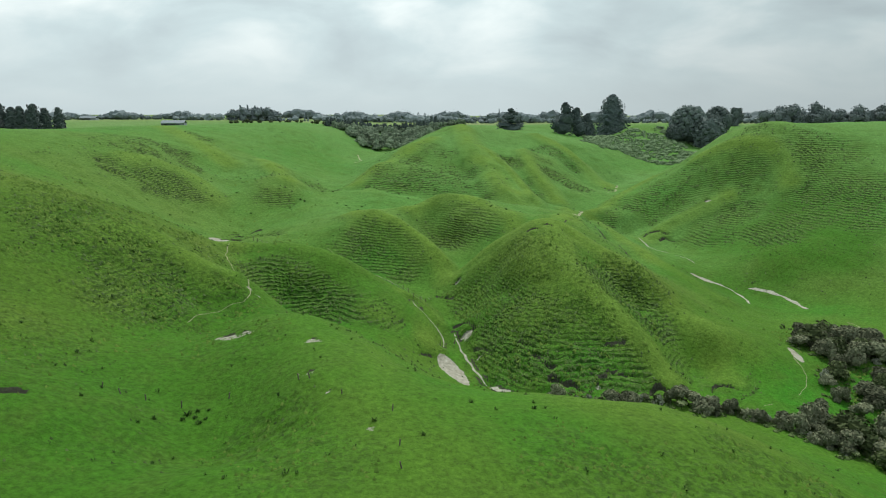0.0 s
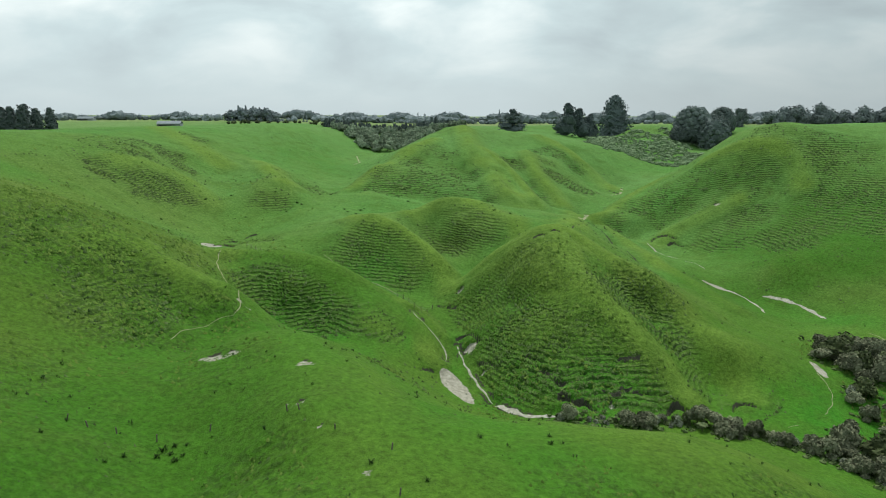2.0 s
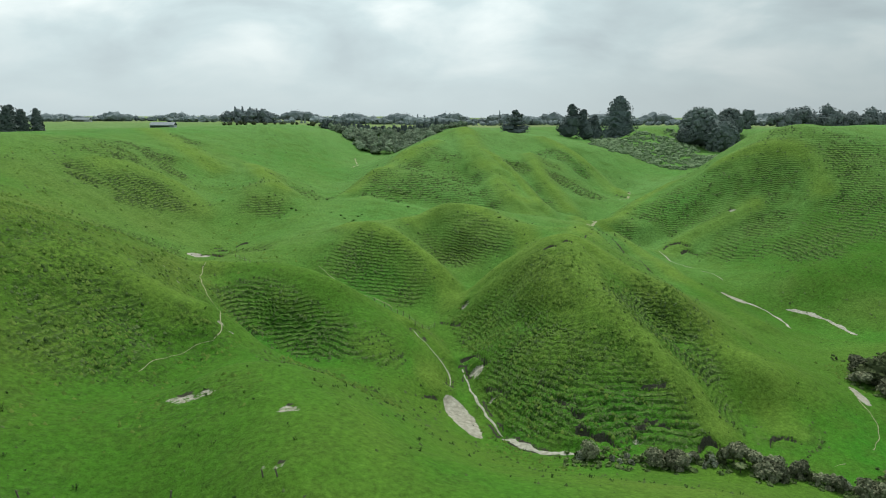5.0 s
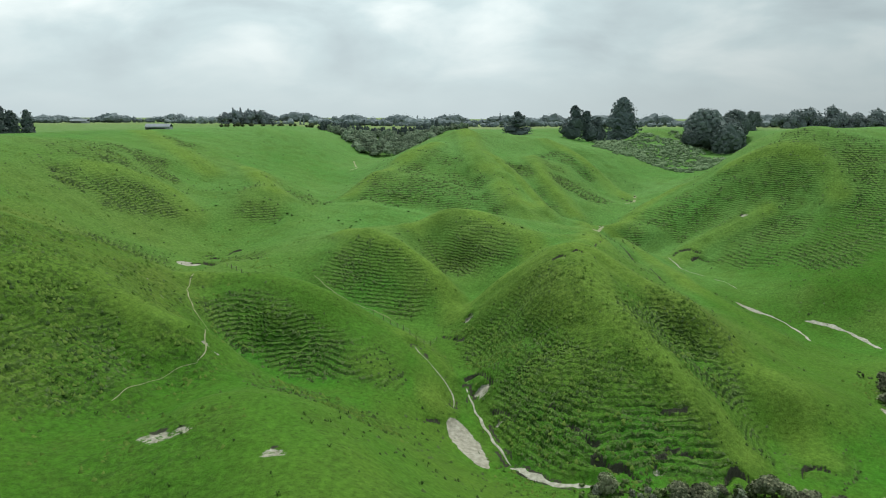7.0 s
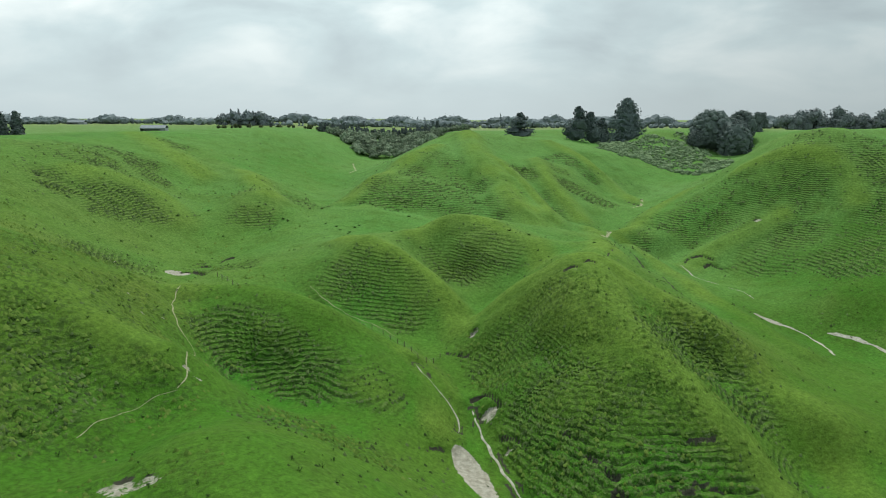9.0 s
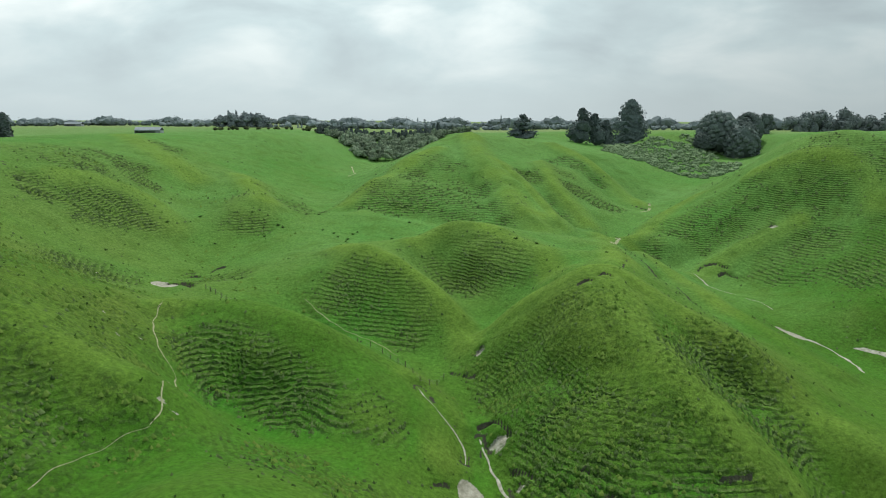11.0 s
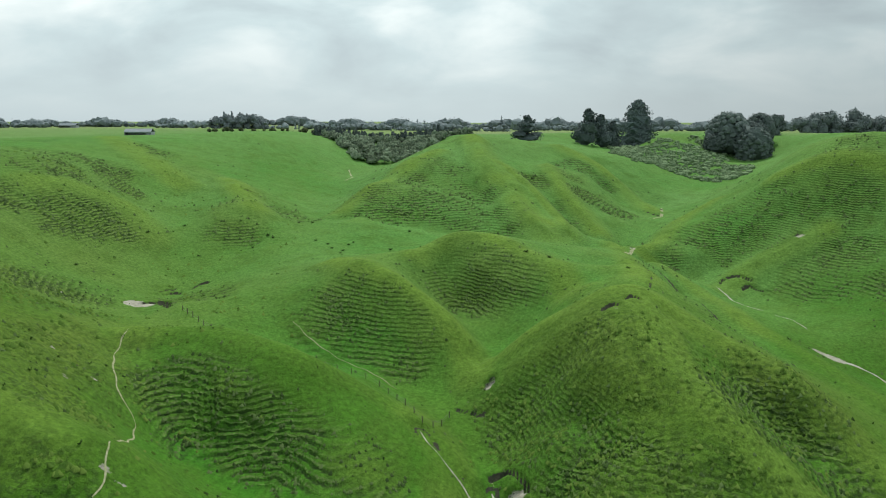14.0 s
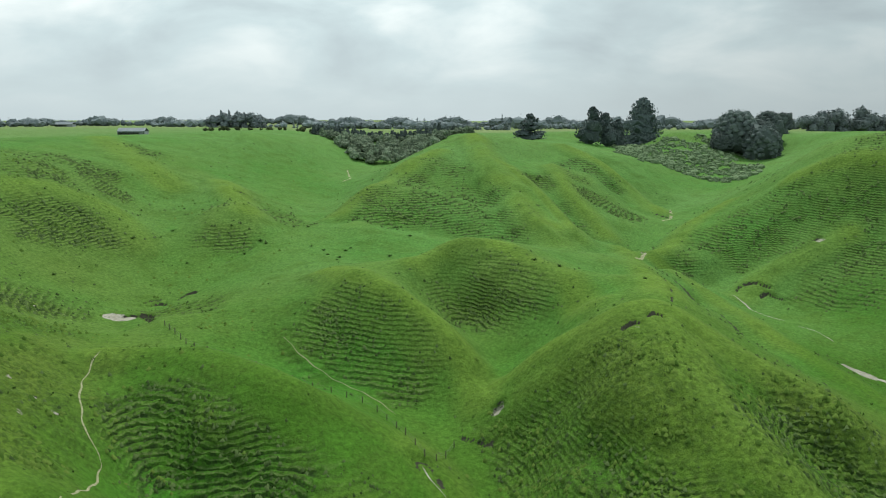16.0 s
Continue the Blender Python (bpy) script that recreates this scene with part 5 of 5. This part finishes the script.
# thickets: x, y, reach, how many, size
for x0, y0, reach, n, size in ((98, 164, 4, 7, 0.9), (103, 160, 5, 11, 1.0), (108, 157, 5, 11, 1.0), (113, 152, 5, 9, 1.0), (95, 151, 4.5, 10, 1.0), (101, 149, 5, 12, 1.05), (107, 147, 5, 11, 1.05), (114, 144, 5, 9, 1.0), (93, 142, 3.5, 6, 0.85), (90, 135, 3.5, 8, 1.0), (98, 138, 6, 11, 0.8), (107, 137, 6, 10, 0.85), (90, 129, 4, 9, 1.0),
                               (97, 129, 5, 11, 1.1), (105, 128, 6, 10, 1.0), (77, 121, 2.6, 4, 0.95), (74, 116, 2.4, 4, 1.0), (72, 111, 3, 8, 1.1), (76, 110, 3, 6, 1.0), (74, 106, 3, 6, 1.1), (87, 119, 4, 6, 1.0), (85, 112, 4, 9, 1.2), (82, 106, 4, 8, 1.1), (92, 112, 6, 10, 1.1), (76, 98, 4, 8, 1.0), (84, 97, 6, 10, 1.1), (70, 103, 2.5, 5, 0.7)):
    for k in range(max(2, int(n * (0.85 if x0 > 94 and y0 > 140 else 0.48)))):
        w, d = rnd.random() * 6.283, reach * math.sqrt(rnd.random())
        s = size * rnd.uniform(0.85, 1.6)
        x, y = x0 + d * math.cos(w), y0 + d * math.sin(w) * 1.1
        grey = x + y > 236
        (ferns if k % 10 == 6 else spots).append((rnd.choice((0, 1, 4, 4, 0, 5, 6) if grey else (0, 1, 4, 2, 3, 5, 5, 6)), x, y, rnd.random() * 6, s, s * rnd.uniform(0.8, 1.1)))
spots.append((2, 97.5, 172.2, 0.5, 0.62, 0.62))
scatter_copies(shrub_kinds, spots)
c = Crown(93)
for _, x, y, _, _, _ in spots[::1]:
    for k in range(4):
        w, d = rnd.random() * 6.283, rnd.uniform(1.0, 4.0)
        px, py, r = x + d * math.cos(w), y + d * math.sin(w), rnd.uniform(0.25, 0.55)
        c.lobe((px, py, height(px, py) + r * 0.2), (r * 1.4, r * 1.4, r * 0.8), 9, 0.5)
tagged(new("undergrowth", c.mesh("undergrowth", WEED_LEAF)), "grey-green bracken and weeds between stream shrubs", "undergrowth", kind="stuff")
scatter_copies([fern], [(0, x, y, w, s * 0.9, t * 1.0) for _, x, y, w, s, t in ferns])

# tussock: squat dark clumps on rough ground and along the risers of the stock tracks
rs = np.random.RandomState(120)
tx, ty = rs.uniform(-150, 185, 420000), rs.uniform(47, 440, 420000)
ti, tj = np.clip(np.searchsorted(GX, tx), 1, len(GX) - 1), np.clip(np.searchsorted(GY, ty), 1, len(GY) - 1)
step_at = frac[tj, ti]
on_riser = smooth(step_at, 0.35, 0.55) * (1 - smooth(step_at, 0.9, 1.0))
open_ground = (trail[tj, ti] > 0.95) * (bare[tj, ti] < 0.3) * np.clip(1.3 - ty / 420, 0.35, 1.0)
on_rough = (0.55 * rough[tj, ti] * smooth(grain(tx, ty, 3.2, 121, 2), -0.25, 0.25) + 0.0006 * (ty < 220)) * open_ground
on_steps = (1.2 + 0.6 * (ty < 180)) * np.clip(amount[tj, ti], 0, 1) * on_riser * open_ground * smooth(grain(tx, ty, 2.4, 123, 2), -0.35, 0.25)
draw = rs.rand(len(tx))


def clumps(name, mat, label, keep, size):
    """Squat six-sided clumps of grass at the kept places, as one mesh."""
    px, py, pi, pj = tx[keep], ty[keep], ti[keep], tj[keep]
    fx, fy = (px - GX[pi - 1]) / (GX[pi] - GX[pi - 1]), (py - GY[pj - 1]) / (GY[pj] - GY[pj - 1])
    pz = (Z[pj - 1, pi - 1] * (1 - fx) + Z[pj - 1, pi] * fx) * (1 - fy) + (Z[pj, pi - 1] * (1 - fx) + Z[pj, pi] * fx) * fy
    m = len(px)
    radius = rs.uniform(0.17, 0.5, m) * (0.72 + 0.28 * smooth(py, 70, 130)) * (0.9 + py / 1000) * (size + (1 - size) * smooth(py, 200, 300))
    spin = rs.rand(m, 1) * 6.283 + np.arange(6) * 1.0472
    ring = radius[:, None] * rs.uniform(0.7, 1.25, (m, 6))
    v = np.zeros((m, 7, 3))
    v[:, :6, 0], v[:, :6, 1] = px[:, None] + ring * np.cos(spin), py[:, None] + ring * np.sin(spin)
    v[:, :6, 2] = pz[:, None] - 0.12
    v[:, 6] = np.stack([px + rs.uniform(-0.1, 0.1, m), py + rs.uniform(-0.1, 0.1, m), pz + radius * rs.uniform(0.7, 1.4, m)], -1)
    tri = np.array([(k, (k + 1) % 6, 6) for k in range(6)])
    f = (tri[None] + 7 * np.arange(m)[:, None, None]).reshape(-1, 3).astype(np.int32)
    me = bpy.data.meshes.new(name)
    me.vertices.add(7 * m)
    me.vertices.foreach_set("co", v.astype(np.float32).ravel())
    me.loops.add(f.size)
    me.loops.foreach_set("vertex_index", f.ravel())
    me.polygons.add(len(f))
    me.polygons.foreach_set("loop_start", np.arange(0, f.size, 3, dtype=np.int32))
    me.update(calc_edges=True)
    me.materials.append(mat)
    return tagged(new(name, me), label, "tussock grass", kind="stuff")


clumps("tussock", TUSSOCK_LEAF, "green tussock clumps over rough grassy slopes", draw < on_rough, 1.0)
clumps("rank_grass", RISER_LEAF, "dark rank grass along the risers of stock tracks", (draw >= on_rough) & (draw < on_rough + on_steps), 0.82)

# rushes and thistles: dark tufts over the paddocks
c = Crown(100)
count = 0
for k in range(9000):
    x, y = rnd.uniform(-105, 140), rnd.uniform(48, 330)
    i, j = int(np.searchsorted(GX, x)), int(np.searchsorted(GY, y))
    if rnd.random() > 0.05 + 0.5 * rank[j, i] * (0.4 + patchy[j, i]):
        continue
    z = height(x, y)
    s = rnd.uniform(0.18, 0.5)
    for b in range(7):
        w = rnd.random() * 6.283
        c.blade(np.array((x + 0.3 * s * math.cos(w), y + 0.3 * s * math.sin(w), z - 0.03)), np.array((0.6 * math.cos(w), 0.6 * math.sin(w), 0.9)), s, s * 0.16)
    count += 1
tagged(new("rush_tufts", c.mesh("rush_tufts", RUSH_LEAF)), "dark rush and thistle tufts dotted over pasture", "rushes", kind="stuff")


def tuft(seed, n=34, tall=0.8, wide=0.5):
    c = Crown(seed)
    for k in range(n):
        w = c.rnd.rand() * 6.283
        r = wide * c.rnd.rand()
        c.blade(np.array((r * math.cos(w), r * math.sin(w), -0.05)), np.array((0.5 * math.cos(w), 0.5 * math.sin(w), 1.0)), tall * (0.6 + 0.5 * c.rnd.rand()), 0.07)
    return c.mesh("rush_clump", RUSH_LEAF)


clump_rush = tagged(new("rush_clump", tuft(110)), "dark clump of rushes on a damp grassy hollow", "rushes", "rush clumps in the near hollow")
scatter_copies([clump_rush], [(0, x, y, i, s, s) for i, (x, y, s) in enumerate(((-33.2, 75.8, 0.95), (-33.2, 74.1, 0.8), (-32.0, 74.9, 0.75), (-30.9, 73.7, 0.85), (-30.5, 74.9, 0.6), (-35.9, 72.4, 0.75), (-36.6, 69.8, 0.6), (-32.3, 76.8, 0.7), (-30.9, 76.9, 0.55), (3.6, 74.5, 0.7), (11.7, 75.0, 0.7), (12.0, 77.6, 0.65), (-7.9, 66.6, 0.7), (-2.2, 63.5, 0.6)))])
for i, (x, y, s) in enumerate(((-46.2, 273.5, 1.5), (-41.8, 270.5, 1.7), (-39.7, 266.6, 1.6), (-36.2, 265.8, 1.8), (-35.5, 274.6, 1.8), (-34.4, 277.2, 1.4), (-36.4, 261.8, 1.3), (-16.3, 293.5, 2.0), (-32.2, 306.4, 1.5), (-72.4, 279.6, 1.5), (-62.5, 275.5, 2.1), (-60.4, 274.0, 1.7), (-97.4, 265.4, 2.0), (-91.5, 279.7, 1.7), (-52.1, 298.4, 1.8), (-80.1, 260.8, 1.4), (-65.5, 268.3, 1.8), (-21.5, 272.5, 2.0), (23.2, 229.0, 1.7), (17.7, 233.8, 1.9), (104.6, 381.1, 1.8), (39.7, 215.8, 1.4), (-100.8, 231.2, 1.9), (-69.4, 225.8, 1.8))):
    far_clump = copy_thing(clump_rush, at(x, y, i * 1.3, s * 0.72, 0.1, s * 0.5))
    tagged(far_clump, "dark clump of rushes on the valley floor", "rushes", "rush clumps on the valley floor")


# ---- fences and sheds ----
def post_mesh(tall=1.25, r=0.085):
    bm = bmesh.new()
    bmesh.ops.create_cone(bm, cap_ends=True, segments=8, radius1=r, radius2=r * 0.88, depth=tall + 0.3)
    bmesh.ops.translate(bm, verts=bm.verts, vec=(0, 0, tall / 2 - 0.15))
    bmesh.ops.bevel(bm, geom=[e for e in bm.edges if all(v.co.z > tall - 0.1 for v in e.verts)], offset=0.015, segments=1, affect="EDGES")
    me = bpy.data.meshes.new("post")
    bm.to_mesh(me)
    bm.free()
    me.materials.append(TIMBER)
    return me


POST = post_mesh()


def wire_mesh(tops, levels):
    verts, faces = [], []
    for h in levels:
        for (x0, y0, z0), (x1, y1, z1) in zip(tops[:-1], tops[1:]):
            k = len(verts)
            for (x, y, z) in ((x0, y0, z0), ((x0 + x1) / 2, (y0 + y1) / 2, (z0 + z1) / 2 - 0.03), (x1, y1, z1)):
                for dx, dz in ((0, 0.012), (0.012, -0.008), (-0.012, -0.008)):
                    verts.append((x + dx, y, z + h + dz))
            for ring in range(2):
                for s in range(3):
                    faces.append((k + ring * 3 + s, k + ring * 3 + (s + 1) % 3, k + ring * 3 + 3 + (s + 1) % 3, k + ring * 3 + 3 + s))
    return verts, faces


def fence(label, places, seed, wires=True, tall=1.0, lean=0.06):
    r = random.Random(seed)
    root = tagged(new("fence"), label, "fence")
    x0, y0 = places[0]
    z0 = height(x0, y0)
    root.location = (x0, y0, z0)
    tops = []
    for x, y in places:
        z = height(x, y)
        ob = part("post", POST, root)
        ob.location, ob.rotation_euler = (x - x0, y - y0, z - z0), (r.uniform(-lean, lean), r.uniform(-lean, lean), r.random() * 6)
        ob.scale = (1, 1, tall * r.uniform(0.9, 1.08))
        tops.append((x - x0, y - y0, z - z0))
    if wires:
        for h in (0.35, 0.7, 1.05):
            v, f = wire_mesh(tops, (h,))
            part("wire", mesh_of("wire", v, f, WIRE), root)
    return root


ridge_line = curve_through([(-62.5, 204.4), (-52.6, 192.2), (-47.5, 190), (-39.3, 187.4), (-32.5, 186.6), (-25.4, 187.4), (-16.5, 182.3), (-7.8, 167.4), (-3.5, 175.7)], 0.2)
fence("post and wire fence along a grassy ditch", [tuple(ridge_line[int(k)]) for k in np.linspace(0, len(ridge_line) - 1, 25)], 1)
fence("old leaning posts of a broken fence in grass", [(-44.1, 76.2), (-41.7, 76.0), (-38.9, 76.8), (-34.6, 77.4), (-28.9, 79.2)], 2, False, 0.72, 0.28)
fence("two old fence posts on a grassy spur", [(-18.9, 77.3), (-17.3, 76.6)], 3, False, 0.7, 0.2)
fence("old fence posts standing in near pasture", [(-12.5, 72.5), (-6.0, 69.0), (-4.6, 60.8), (-4.1, 56.4)], 4, False, 0.6, 0.2)


def box(name, parent, lo, hi, mat, label="", bevel=0.03):
    bm = bmesh.new()
    bmesh.ops.create_cube(bm, size=1)
    for v in bm.verts:
        v.co = Vector([(a + b) / 2 + c * (b - a) for a, b, c in zip(lo, hi, v.co)])
    bmesh.ops.bevel(bm, geom=bm.edges[:], offset=bevel, segments=1, affect="EDGES")
    me = bpy.data.meshes.new(name)
    bm.to_mesh(me)
    bm.free()
    me.materials.append(mat)
    return part(name, me, parent, label)


def roof_mesh(name, long, deep, eaves, ridge, mat):
    """Two pitched sheets with ribs, 0.12 m thick, that overhang the walls."""
    verts, faces = [], []
    n = int(long / 0.9)
    for side in (-1, 1):
        for k in range(n + 1):
            x = -long / 2 + long * k / n
            lift = 0.05 if k % 2 else 0.0
            for z_off in (0.0, -0.12):
                verts.append((x, 0, ridge + lift + z_off))
                verts.append((x, side * (deep / 2 + 0.4), eaves + lift + z_off))
        b = (n + 1) * 4 * (0 if side < 0 else 1)
        for k in range(n):
            q = b + k * 4
            faces += [(q, q + 1, q + 5, q + 4), (q + 2, q + 6, q + 7, q + 3), (q + 1, q + 3, q + 7, q + 5)]
        for q in (b, b + n * 4):
            faces.append((q, q + 2, q + 3, q + 1))
    return mesh_of(name, verts, faces, mat)


def shed(name, label, x, y, turn, long, deep, eaves, ridge, bays):
    root = tagged(new(name), label, "shed")
    root.location, root.rotation_euler = (x, y, height(x, y) - 0.1), (0, 0, turn)
    box("back_wall", root, (-long / 2, deep / 2 - 0.2, 0), (long / 2, deep / 2, eaves), WALL_IRON)
    for s in (-1, 1):
        box("end_wall", root, (s * long / 2 - 0.1, -deep / 2, 0), (s * long / 2 + 0.1, deep / 2 - 0.2, eaves), WALL_IRON)
    for k in range(bays + 1):
        px = -long / 2 + 0.3 + (long - 0.6) * k / bays
        box("post", root, (px - 0.14, -deep / 2, 0), (px + 0.14, -deep / 2 + 0.28, eaves), TIMBER)
    closed = max(1, bays // 3)
    w = long * closed / bays
    box("front_wall", root, (long / 2 - w, -deep / 2 + 0.3, 0), (long / 2 - 0.1, -deep / 2 + 0.5, eaves), WALL_IRON)
    box("fascia", root, (-long / 2, -deep / 2 - 0.1, eaves - 0.75), (long / 2, -deep / 2 - 0.02, eaves - 0.05), WALL_IRON)
    part("roof", roof_mesh("roof", long + 0.8, deep, eaves, ridge, ROOF_IRON), root, "pale corrugated iron roof")
    return root


shed("farm_shed", "long open-fronted farm shed with a pale iron roof", -224, 537, 0.12, 18, 9, 4.2, 6.4, 5)
shed("barn", "far pale-roofed barn beside a shelterbelt", -668, 1219, 0.05, 30, 12, 4.5, 8.0, 6)
